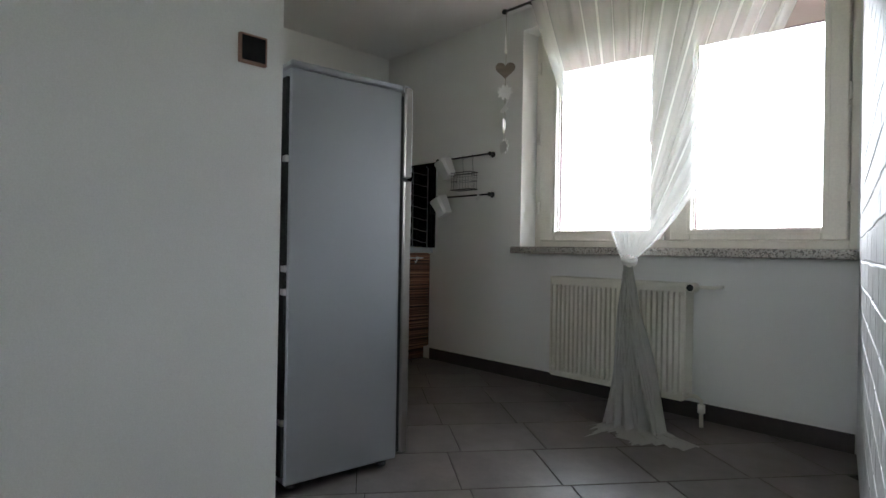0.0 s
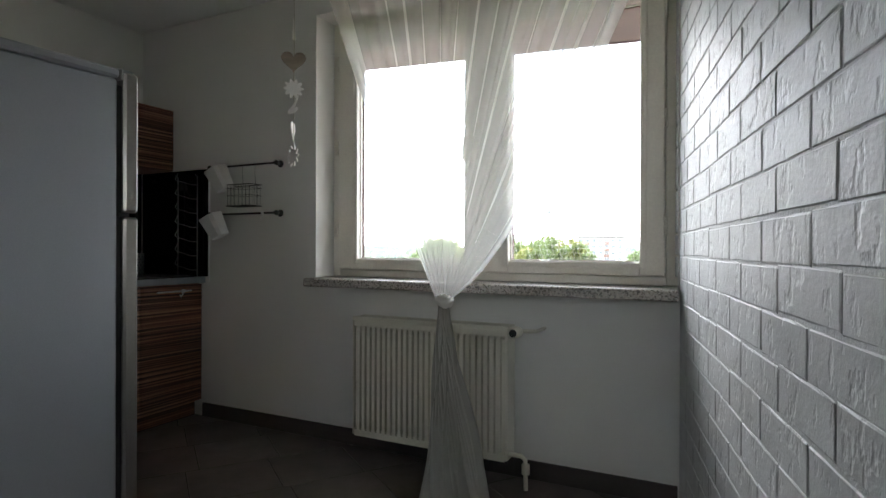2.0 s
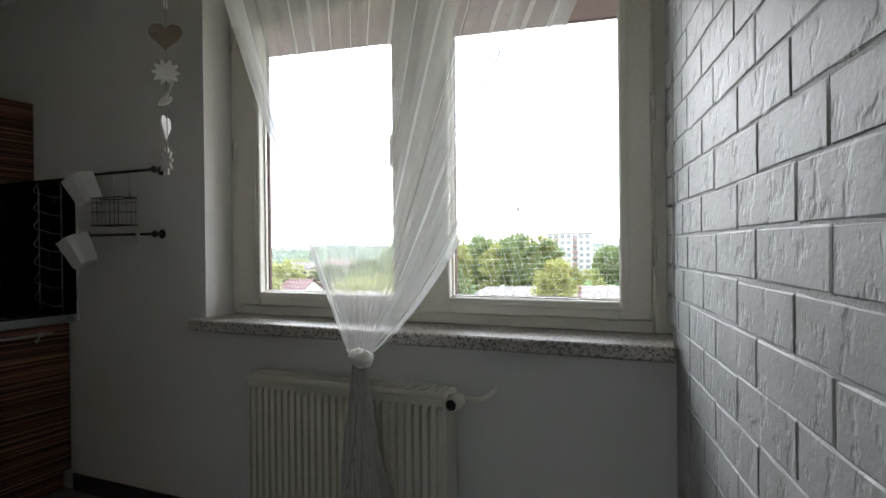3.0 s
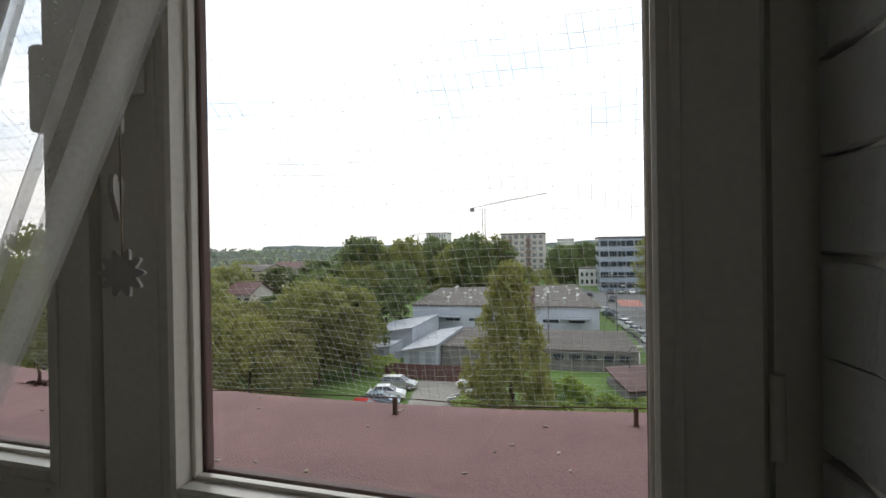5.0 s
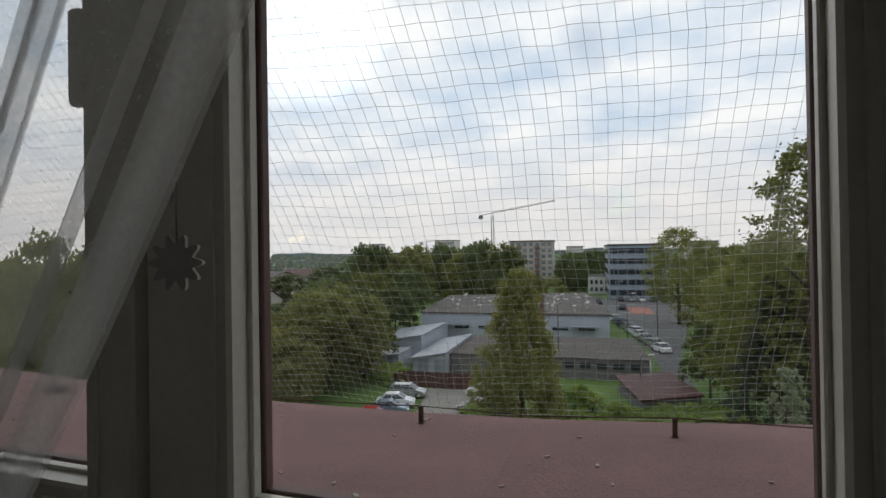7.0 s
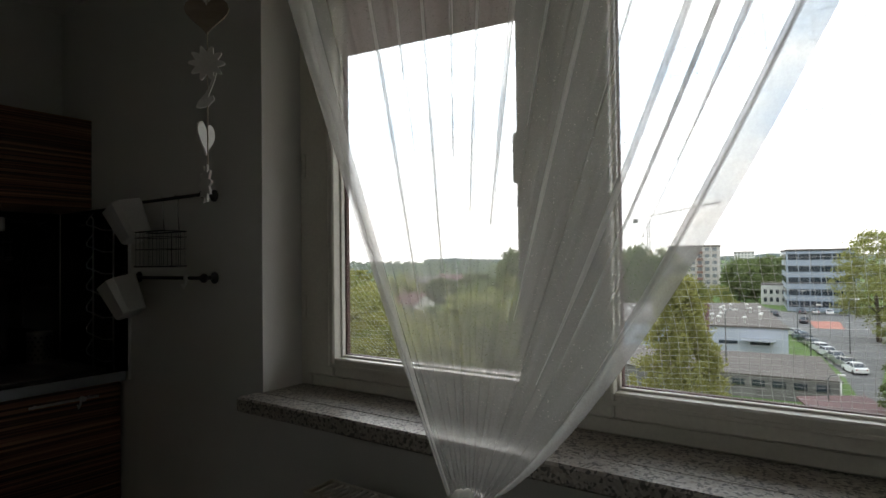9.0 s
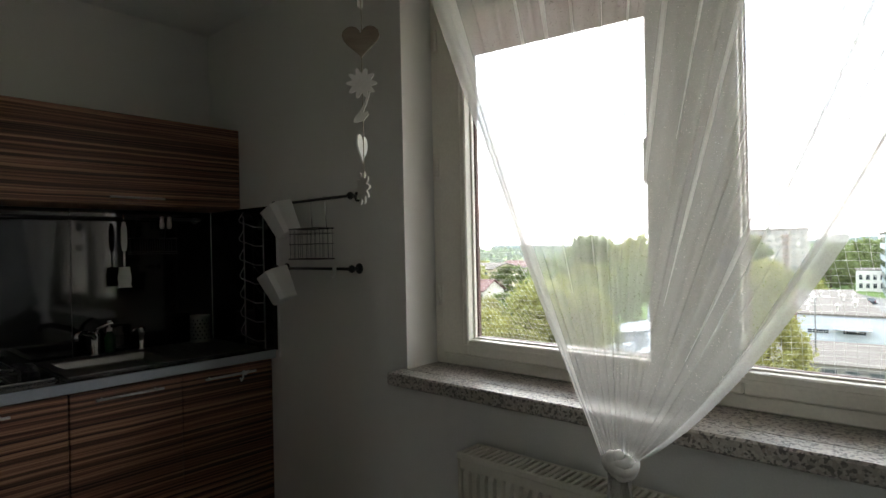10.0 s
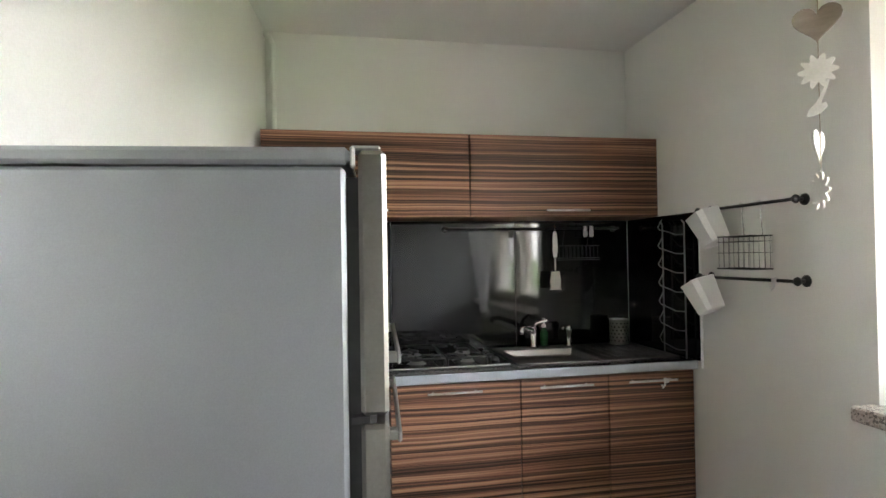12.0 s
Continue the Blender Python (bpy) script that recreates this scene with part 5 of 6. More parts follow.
def flat(outline, z):
    return Mesh().add([(x, y, z) for x, y in outline], [tuple(range(len(outline)))])


setting("ground", flat([(-2500, -300), (2500, -300), (2500, 4500), (-2500, 4500)], GZ), GRASS, "grass ground reaching to the horizon", "ground")
setting("pavement", flat([(-13.6, 38), (-8.0, 38), (-8.6, 46), (-9.0, 59.8), (-15.8, 59.8), (-13.4, 45)], GZ + 0.05), DIRT, "pale packed gravel parking lot", "pavement")
setting("road", flat([(12.3, 67), (15.0, 67), (15.2, 78), (18.4, 95), (24.5, 125), (33, 172), (44, 176), (44, 179), (9.4, 179.5), (-4, 215), (-10, 212), (3.2, 196), (8.4, 140), (10.8, 107), (12.4, 87)], GZ + 0.04), ASPHALT, "grey asphalt road lined with parked cars", "road")
setting("road_2", flat([(13.5, 140), (19.0, 140), (19.5, 156), (13.0, 156)], GZ + 0.07), mottled("red_paving", (0.30, 0.12, 0.09), (0.36, 0.16, 0.12), 0.5, 5, 0.9), "red paved crossing on the road", "road")


def block(name, label, cat, outline, z0, z1, wall, roofm, lip=0.25):
    h = thing(name, label, cat)
    part("wall", prism(outline, z0, z1), wall, h)
    cx, cy = sum(p[0] for p in outline) / len(outline), sum(p[1] for p in outline) / len(outline)
    o2 = [(cx + (x - cx) * 1.01, cy + (y - cy) * 1.01) for x, y in outline]
    part("roof", prism(o2, z1 + 0.01, z1 + lip), roofm, h)
    return h


def hall():
    h = block("warehouse", "long blue-grey sheet metal warehouse with a flat dark roof", "warehouse", [(-26.4, 90), (6.3, 90), (2.3, 137), (-30.5, 126)], GZ, -9.55, HALLWALL, HALLROOF)
    for i in range(7):
        x = -24.5 + i * 4.3
        part("window", Mesh().box(x, x + 2.6, 89.85, 89.98, -12.1, -11.6, 0.02), DARKGL, h)
    for a, b in ((-21.9, -17.6), (0.1, 4.6)):
        part("awning", Mesh().box(a, b, 88.3, 89.9, -11.45, -11.22, 0.03), SHEDROOF, h, "pale sheet awning")
    rng = random.Random(5)
    for k in range(26):
        y = rng.uniform(94, 122)
        x = rng.uniform(-26, -15) if k % 2 else rng.uniform(-5, 3.2)
        m = Mesh().lathe([(0.16, 0), (0.16, 0.7), (0.34, 0.75), (0.34, 0.95), (0.0, 1.15)], (x, y, -9.3), 8)
        part("roof_vent", m, PALEW, h)


hall()
an = block("annex", "low grey annex with a flat felt roof by the warehouse", "building", [(-15.2, 68.1), (10.3, 68.1), (9.6, 84), (-15.2, 84)], GZ, -12.55, STONE, HALLROOF)
for i in range(9):
    x = -8.5 + i * 2.05
    part("window", Mesh().box(x, x + 1.3, 67.95, 68.08, -13.6, -12.9, 0.02), DARKGL, an)
part("downpipe", Mesh().tube([(10.2, 67.9, GZ), (10.2, 67.9, -12.3)], 0.09, 8), PALEW, an)


def lean_shed(x0, x1, y0, y1, zf, zb, label):
    s = thing("shed", label, "shed", "sheet metal sheds")
    m = Mesh().add([(x0, y0, GZ), (x1, y0, GZ), (x1, y1, GZ), (x0, y1, GZ), (x0, y0, zf), (x1, y0, zb), (x1, y1, zb), (x0, y1, zf)], [(0, 1, 5, 4), (1, 2, 6, 5), (2, 3, 7, 6), (3, 0, 4, 7), (4, 5, 6, 7)])
    part("wall", m, HALLWALL, s)
    r = Mesh().add([(x0 - 0.4, y0 - 0.4, zf + 0.03), (x1 + 0.2, y0 - 0.4, zb + 0.03), (x1 + 0.2, y1, zb + 0.03), (x0 - 0.4, y1, zf + 0.03), (x0 - 0.4, y0 - 0.4, zf + 0.22), (x1 + 0.2, y0 - 0.4, zb + 0.22), (x1 + 0.2, y1, zb + 0.22), (x0 - 0.4, y1, zf + 0.22)],
                   [(3, 2, 1, 0), (4, 5, 6, 7), (0, 1, 5, 4), (1, 2, 6, 5), (2, 3, 7, 6), (3, 0, 4, 7)])
    part("roof", r, SHEDROOF, s, "pale grey sheet roof")
    for k in range(2):
        xa = x0 + 0.8 + k * (x1 - x0) * 0.5
        part("door", Mesh().box(xa, xa + 1.4, y0 - 0.06, y0 - 0.005, GZ, GZ + 2.2, 0.02), SHEDROOF, s)


lean_shed(-29.0, -21.0, 73, 88, -12.3, -10.9, "blue-grey shed with a sloping sheet roof")
lean_shed(-28.2, -22.2, 66.5, 72, -13.3, -12.5, "low blue-grey lean-to shed")
lean_shed(-20.0, -15.4, 66, 82, -12.9, -12.0, "grey shed with a pale sloping roof beside the lot")


def fence():
    f = thing("fence", "dark maroon board fence behind the parking lot", "fence")
    for i in range(13):
        x = -20.4 + i * 0.98
        part("board", Mesh().box(x, x + 0.93, 60.0, 60.08, GZ, GZ + 1.9, 0.02), MAROON, f)
    for z in (GZ + 0.4, GZ + 1.6):
        part("rail", Mesh().box(-20.4, -7.7, 60.085, 60.15, z, z + 0.12), MAROON, f)


fence()


def garage():
    g = thing("garage", "low garage with a faded maroon pitched roof", "garage")
    plan = [(7.8, 55.4), (14.4, 58.8), (12.0, 65.9), (5.8, 62.6)]
    inner = [(10.0 + (x - 10.0) * 0.94, 60.6 + (y - 60.6) * 0.94) for x, y in plan]
    part("wall", prism(inner, GZ, -14.2), STONE, g)
    low = [(x, y, -14.05 if k < 2 else -13.3) for k, (x, y) in enumerate(plan)]
    part("roof", Mesh().add(low + [(x, y, z + 0.2) for x, y, z in low], [(3, 2, 1, 0), (4, 5, 6, 7), (0, 1, 5, 4), (1, 2, 6, 5), (2, 3, 7, 6), (3, 0, 4, 7)]), MAROON, g)


garage()


def office():
    x0, x1, y0, y1, zt = 9.6, 26.5, 180, 215, 2.95
    o = thing("office_building", "five-storey blue-grey office block with dark ribbon windows", "office building")
    part("wall", Mesh().box(x0, x1, y0, y1, GZ, zt, 0.3), OFFICEW, o)
    part("roof", Mesh().box(x0 - 0.2, x1 + 0.2, y0 - 0.2, y1, zt + 0.01, zt + 0.5, 0.1), HALLROOF, o)
    for f in range(5):
        z = GZ + 1.5 + f * 3.45
        for k in range(6):
            xa = x0 + 0.5 + k * (x1 - x0 - 0.6) / 6
            part("window", Mesh().box(xa, xa + (x1 - x0) / 6 - 0.35, y0 - 0.12, y0 - 0.02, z, z + 1.75, 0.03), DARKGL, o)
        for k in range(4):
            ya = y0 + 0.6 + k * 8.5
            part("window", Mesh().box(x0 - 0.12, x0 - 0.02, ya, ya + 7.6, z, z + 1.75, 0.03), DARKGL, o)
    w = block("office_building", "lower white wing beside the office block", "office building", [(43, 190), (54, 190), (54, 215), (43, 215)], GZ, 0.2, PALEW, HALLROOF)
    for f in range(4):
        for k in range(9):
            xa = 43.5 + k * 1.15
            part("window", Mesh().box(xa, xa + 0.8, 189.85, 189.98, GZ + 1.4 + f * 3.5, GZ + 3.3 + f * 3.5, 0.02), DARKGL, w)
    s = block("house", "small white house with two rows of windows", "house", [(3.0, 205), (10.6, 205), (10.6, 220), (3.0, 220)], GZ, -8.4, PALEW, HALLROOF)
    for f in range(2):
        for k in range(4):
            part("window", Mesh().box(3.8 + k * 1.8, 4.7 + k * 1.8, 204.85, 204.98, GZ + 1.0 + f * 2.7, GZ + 2.5 + f * 2.7, 0.02), DARKGL, s)


office()


def tower(x0, x1, y0, y1, zt, floors, cols, label, wall=CONCRETE, balconies=True):
    o = thing("apartment_building", label, "apartment block", "apartment blocks")
    part("wall", Mesh().box(x0, x1, y0, y1, GZ, zt, 0.1), wall, o)
    part("roof", Mesh().box(x0 - 0.3, x1 + 0.3, y0 - 0.3, y1 + 0.3, zt + 0.02, zt + 0.7, 0.1), HALLROOF, o)
    fh = (zt - GZ - 1.0) / floors
    cw = (x1 - x0) / cols
    for f in range(floors):
        for k in range(cols):
            z, x = GZ + 1.2 + f * fh, x0 + k * cw
            if balconies and k % 3 == 1:
                part("balcony", Mesh().box(x + cw * 0.08, x + cw * 0.92, y0 - 1.0, y0 - 0.02, z - 0.5, z + 0.6, 0.05), BALC, o)
            part("window", Mesh().box(x + cw * 0.2, x + cw * 0.8, y0 - 0.12, y0 - 0.02, z + 0.65, z + fh * 0.78, 0.03), FARGL, o)


tower(-33.3, -12.8, 250, 264, 6.1, 7, 7, "seven-storey concrete apartment block with rust balconies")
tower(-170, -162.5, 400, 412, 9.2, 8, 4, "narrow pale tower block among far trees", PALEW)
tower(-315, -299, 300, 320, 13.8, 7, 5, "grey apartment block at the edge of the woods")
tower(-17, -1, 520, 540, 5.6, 8, 6, "far pale apartment block", PALEW, False)
tower(20, 36, 560, 580, 6.5, 7, 6, "far pale apartment block", PALEW, False)
tower(61, 76, 330, 350, 5.6, 6, 8, "distant grey apartment block", CONCRETE, False)
tower(-121, -104, 420, 440, 11.6, 6, 8, "distant flat-roofed apartment block", PALEW, False)


def gable_house(x0, x1, y0, y1, ze, zr, wall, label):
    h = thing("house", label, "house", "houses among the trees")
    ym = (y0 + y1) / 2
    part("wall", Mesh().add([(x0, y0, GZ), (x1, y0, GZ), (x1, y1, GZ), (x0, y1, GZ), (x0, y0, ze), (x1, y0, ze), (x1, y1, ze), (x0, y1, ze), (x0, ym, zr), (x1, ym, zr)],
                            [(0, 1, 5, 4), (1, 2, 6, 9, 5), (2, 3, 7, 6), (3, 0, 4, 8, 7)]), wall, h)
    part("roof", Mesh().add([(x0 - 0.5, y0 - 0.5, ze - 0.1), (x1 + 0.5, y0 - 0.5, ze - 0.1), (x1 + 0.5, ym, zr + 0.1), (x0 - 0.5, ym, zr + 0.1), (x1 + 0.5, y1 + 0.5, ze - 0.1), (x0 - 0.5, y1 + 0.5, ze - 0.1),
                             (x0 - 0.5, y0 - 0.5, ze + 0.1), (x1 + 0.5, y0 - 0.5, ze + 0.1), (x1 + 0.5, ym, zr + 0.35), (x0 - 0.5, ym, zr + 0.35), (x1 + 0.5, y1 + 0.5, ze + 0.1), (x0 - 0.5, y1 + 0.5, ze + 0.1)],
                            [(0, 3, 2, 1), (3, 5, 4, 2), (6, 7, 8, 9), (9, 8, 10, 11), (0, 1, 7, 6), (1, 2, 8, 7), (2, 4, 10, 8), (4, 5, 11, 10), (5, 3, 9, 11), (3, 0, 6, 9)]), HALLROOF if wall is BEIGE else MAROON, h)
    for k in range(3):
        xa = x0 + (k + 0.3) * (x1 - x0) / 3
        part("window", Mesh().box(xa, xa + 1.2, y0 - 0.1, y0 - 0.01, ze - 2.2, ze - 0.8, 0.02), DARKGL, h)


gable_house(-88, -77, 118, 132, -4.6, -3.3, BEIGE, "beige house with a shallow dark roof")
gable_house(-76, -69.5, 103, 112, -9.2, -6.9, RENDERW, "white house with a maroon roof")
gable_house(-128, -110, 200, 215, -8.0, -5.0, PALEW, "pale house beyond the trees")
gable_house(-100, -86, 160, 172, -9.0, -6.0, BEIGE, "small beige house among the trees")


def crane(x, y, zt, jib0, jib1, rise, label):
    c = thing("tower_crane", label, "crane", "tower cranes")
    m = Mesh()
    w = 0.7
    for a, b in ((-w, -w), (w, -w), (w, w), (-w, w)):
        m.tube([(x + a, y + b, GZ), (x + a, y + b, zt)], 0.14, 4)
    n = int((zt - GZ) / 1.8)
    for k in range(n):
        z = GZ + k * 1.8
        s = 1 if k % 2 else -1
        m.tube([(x - w * s, y - w, z), (x + w * s, y - w, z + 1.8)], 0.08, 4)
    part("mast", m, CRANE, c)
    j = Mesh()
    a0, a1 = Vector((x + jib0, y, zt + 0.2)), Vector((x + jib1, y, zt + rise))
    j.tube([a0, a1], 0.20, 4)
    up0, up1 = Vector((x, y, zt + 2.2)), a1 + Vector((0, 0, 0.5))
    j.tube([up0, up1], 0.15, 4)
    for k in range(16):
        t0, t1 = k / 16, (k + 0.5) / 16
        j.tube([Vector((x, y, zt + 0.2)).lerp(a1, t0), up0.lerp(up1, t1)], 0.07, 4)
    part("jib", j, CRANE, c)
    part("counterweight", Mesh().box(x + jib0, x + jib0 + 2.4, y - 1, y + 1, zt - 1.8, zt + 0.3, 0.1), CRANE, c)


crane(-50.3, 300, 22.8, -8.0, 36.3, 7.2, "tall grey tower crane above the trees")
crane(-160, 520, 13.0, -6, 14, 1.5, "small distant tower crane")


# ---- parked cars ----
def car(x, y, turn, paint, label, estate=False):
    c = thing("car", label, "car", "parked cars", (x, y, GZ + 0.05), turn)
    L2, W2 = 2.05, 0.84
    side = [(-L2, 0.35), (-L2, 0.80), (-L2 + 0.15, 0.95), (-1.20, 1.02), (1.0, 1.0), (L2 - 0.25, 0.82), (L2, 0.62), (L2, 0.32), (1.75, 0.22), (-1.75, 0.22)]
    n = len(side)
    vs, fs = [], []
    for yy, sx in ((-W2, 0.97), (-W2 + 0.10, 1.0), (W2 - 0.10, 1.0), (W2, 0.97)):
        vs += [(px * sx, yy, 0.6 + (pz - 0.6) * (0.94 if abs(yy) == W2 else 1.0)) for px, pz in side]
    for r in range(3):
        fs += [(r * n + i, r * n + (i + 1) % n, (r + 1) * n + (i + 1) % n, (r + 1) * n + i) for i in range(n)]
    fs += [tuple(range(n))[::-1], tuple(range(3 * n, 4 * n))]
    body = part("body", Mesh().add(vs, fs), paint, c)
    tail = -1.95 if estate else -1.55
    lo = [(tail, 1.0), (1.05, 1.0)]
    hi = [(tail + (0.25 if estate else 0.55), 1.47), (0.35, 1.47)]
    gl = Mesh().add([(lo[0][0], -0.78, 0.98), (lo[1][0], -0.78, 0.98), (lo[1][0], 0.78, 0.98), (lo[0][0], 0.78, 0.98), (hi[0][0], -0.60, 1.45), (hi[1][0], -0.60, 1.45), (hi[1][0], 0.60, 1.45), (hi[0][0], 0.60, 1.45)],
                    [(0, 1, 5, 4), (1, 2, 6, 5), (2, 3, 7, 6), (3, 0, 4, 7), (4, 5, 6, 7)])
    part("windows", gl, DARKGL, c, "dark glass")
    part("roof", Mesh().box(hi[0][0] - 0.03, hi[1][0] + 0.03, -0.63, 0.63, 1.455, 1.51, 0.03), paint, c)
    pl = Mesh()
    for sy in (-1, 1):
        for (a, b) in ((lo[0], hi[0]), (lo[1], hi[1]), ((-0.35, 1.0), (-0.30, 1.47))):
            pl.tube([(a[0], sy * 0.79, 0.98), (b[0], sy * 0.61, 1.46)], 0.035, 5)
    part("pillar", pl, paint, c)
    for wx in (-1.32, 1.32):
        for wy in (-0.80, 0.80):
            w = part("wheel", Mesh().lathe([(0.0, -0.1), (0.25, -0.1), (0.31, -0.07), (0.31, 0.07), (0.25, 0.1), (0, 0.1)], m=Matrix.Translation((wx, wy, 0.31)) @ Matrix.Rotation(radians(90), 4, "X"), n=14), BLACKPL, c)
            part("rim", Mesh().lathe([(0.0, -0.106), (0.19, -0.104), (0.19, 0.104), (0, 0.106)], m=Matrix.Translation((wx, wy, 0.31)) @ Matrix.Rotation(radians(90), 4, "X"), n=10), STEEL, w)
    for sy in (-0.62, 0.62):
        part("headlight", Mesh().box(L2 - 0.14, L2 + 0.005, sy - 0.16, sy + 0.16, 0.62, 0.74, 0.03), SOAPTOP, c)
        part("tail_light", Mesh().box(-L2 - 0.008, -L2 + 0.08, sy - 0.13, sy + 0.13, 0.66, 0.84, 0.03), TAILRED, c)
    return c


TAILRED = mottled("red_lens", (0.25, 0.01, 0.01), (0.32, 0.02, 0.02), 5, 20, 0.3)
CARS = {n: mottled("car_paint_" + n, tuple(v * 0.94 for v in c), c, 0.8, 20, 0.22, mt) for n, c, mt in
        (("white", (0.75, 0.75, 0.75), 0.0), ("silver", (0.45, 0.45, 0.44), 0.5), ("blue", (0.22, 0.28, 0.34), 0.4), ("red", (0.40, 0.035, 0.035), 0.1), ("dark", (0.04, 0.045, 0.055), 0.2), ("grey", (0.30, 0.31, 0.32), 0.4))}
car(-17.0, 55.6, 4, CARS["silver"], "silver estate car parked on the lot", True)
car(-17.0, 51.6, 14, CARS["white"], "white hatchback parked on the lot")
car(-16.7, 48.9, 14, CARS["blue"], "blue-grey hatchback parked on the lot")
car(-17.2, 46.2, 8, CARS["red"], "red car parked on the lot")
car(-16.0, 43.6, 10, CARS["white"], "white car parked by the roof edge")
car(-8.6, 57.6, 175, CARS["white"], "white car parked beside the bushes")
car(-8.0, 51.2, 170, CARS["grey"], "pale car parked beside the tall tree")
rowc = ["white", "silver", "silver", "white", "white", "silver", "dark", "blue", "white"]
for i, n in enumerate(rowc):
    t_ = i / (len(rowc) - 1)
    car(14.0 - 5.2 * t_, 88.5 + 37 * t_, 108 + 4 * t_, CARS[n], n + " car parked along the road", i % 3 == 1)
car(6.0, 165, 95, CARS["dark"], "dark car driving lane side of the road")
car(12.0, 150, 80, CARS["dark"], "dark car standing on the road")
for i in range(4):
    car(13 + i * 3.2, 174.5, 90, CARS[("dark", "silver", "white", "blue")[i]], "car parked before the office block")


def lamp(x, y, h):
    p = thing("street_lamp", "slim grey street lamp post", "street lamp", "street lamps")
    part("pole", Mesh().tube([(x, y, GZ), (x, y, GZ + h - 0.4), (x + 0.2, y, GZ + h), (x + 1.0, y, GZ + h + 0.1)], [0.10, 0.07, 0.06, 0.05], 8), CRANE, p)
    part("head", Mesh().box(x + 0.8, x + 1.5, y - 0.14, y + 0.14, GZ + h + 0.02, GZ + h + 0.2, 0.05), PALEW, p)


for q in ((-24.2, 61, 6.5), (-1.2, 74, 9.5), (9.6, 98, 8.5), (15.5, 105, 9), (9.4, 128, 9), (8.6, 63, 4.2)):
    lamp(*q)
ch = thing("chimney_pipe", "thin brown chimney pipe beside the warehouse", "chimney")
part("pipe", Mesh().tube([(-3.6, 77, GZ), (-3.6, 77, -5.4)], 0.32, 10), MAROON, ch)
part("cap", Mesh().lathe([(0.40, 0), (0.40, 0.3), (0, 0.5)], (-3.6, 77, -5.4), 10), MAROON, ch)
st = Mesh()
rng = random.Random(3)
for k in range(12):
    x = 5.4 + k * 1.05
    y = 48.2 + 0.28 * (x - 6.1)
    st.box(x, x + rng.uniform(0.8, 1.0), y + rng.uniform(-0.3, 0.2), y + 1.4 + rng.uniform(-0.3, 0.3), GZ, GZ + rng.uniform(0.25, 0.55), 0.08)
tagged(part("rubble_wall", st, STONE), "low grey rubble wall below the roof edge", "wall", "", "stuff")


# ---- trees ----
def leaf_mat(name, c0, c1):
    m, N, L, b = material(name, 0.6)
    g = N.new("ShaderNodeNewGeometry")
    v = coords(N, L)
    n = noise_tex(N, L, v, 0.35, 3)
    add = N.new("ShaderNodeMath")
    add.operation = "MULTIPLY_ADD"
    L.new(g.outputs["Random Per Island"], add.inputs[0])
    add.inputs[1].default_value = 0.55
    L.new(n, add.inputs[2])
    hs = N.new("ShaderNodeHueSaturation")
    hs.inputs["Saturation"].default_value = 0.84
    oi = N.new("ShaderNodeObjectInfo")
    for sock, lo_, hi_ in (("Value", 0.62, 1.35), ("Hue", 0.508, 0.494)):
        mr = N.new("ShaderNodeMapRange")
        mr.inputs[3].default_value, mr.inputs[4].default_value = lo_, hi_
        L.new(oi.outputs["Random"], mr.inputs[0])
        L.new(mr.outputs[0], hs.inputs[sock])
    L.new(ramp(N, L, add.outputs[0], ((0.35, c0), (0.95, c1))), hs.inputs["Color"])
    L.new(hs.outputs[0], b.inputs["Base Color"])
    b.inputs["Specular IOR Level"].default_value = 0.25
    tl = N.new("ShaderNodeBsdfTranslucent")
    tl.inputs[0].default_value = (c1[0] * 1.1, c1[1] * 1.1, c1[2] * 0.8, 1)
    mx = N.new("ShaderNodeMixShader")
    mx.inputs[0].default_value = 0.5
    L.new(b.outputs[0], mx.inputs[1])
    L.new(tl.outputs[0], mx.inputs[2])
    L.new(mx.outputs[0], N["Material Output"].inputs[0])
    return m


LEAF = {"mid": leaf_mat("leaf_mid", (0.094, 0.108, 0.034), (0.235, 0.242, 0.082)), "dark": leaf_mat("leaf_dark", (0.060, 0.080, 0.038), (0.145, 0.180, 0.078)),
        "light": leaf_mat("leaf_light", (0.115, 0.122, 0.034), (0.268, 0.260, 0.082)), "olive": leaf_mat("leaf_olive", (0.088, 0.096, 0.036), (0.22, 0.212, 0.085)),
        "grey": leaf_mat("leaf_grey", (0.12, 0.14, 0.09), (0.28, 0.31, 0.22)), "blue": leaf_mat("leaf_blue", (0.050, 0.062, 0.048), (0.115, 0.135, 0.105)),
        # far leaves paled to blue-grey, aerial haze put into the colour
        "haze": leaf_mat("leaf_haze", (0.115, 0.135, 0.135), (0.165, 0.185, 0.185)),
        "bright": leaf_mat("leaf_bright", (0.15, 0.215, 0.036), (0.29, 0.37, 0.08))}


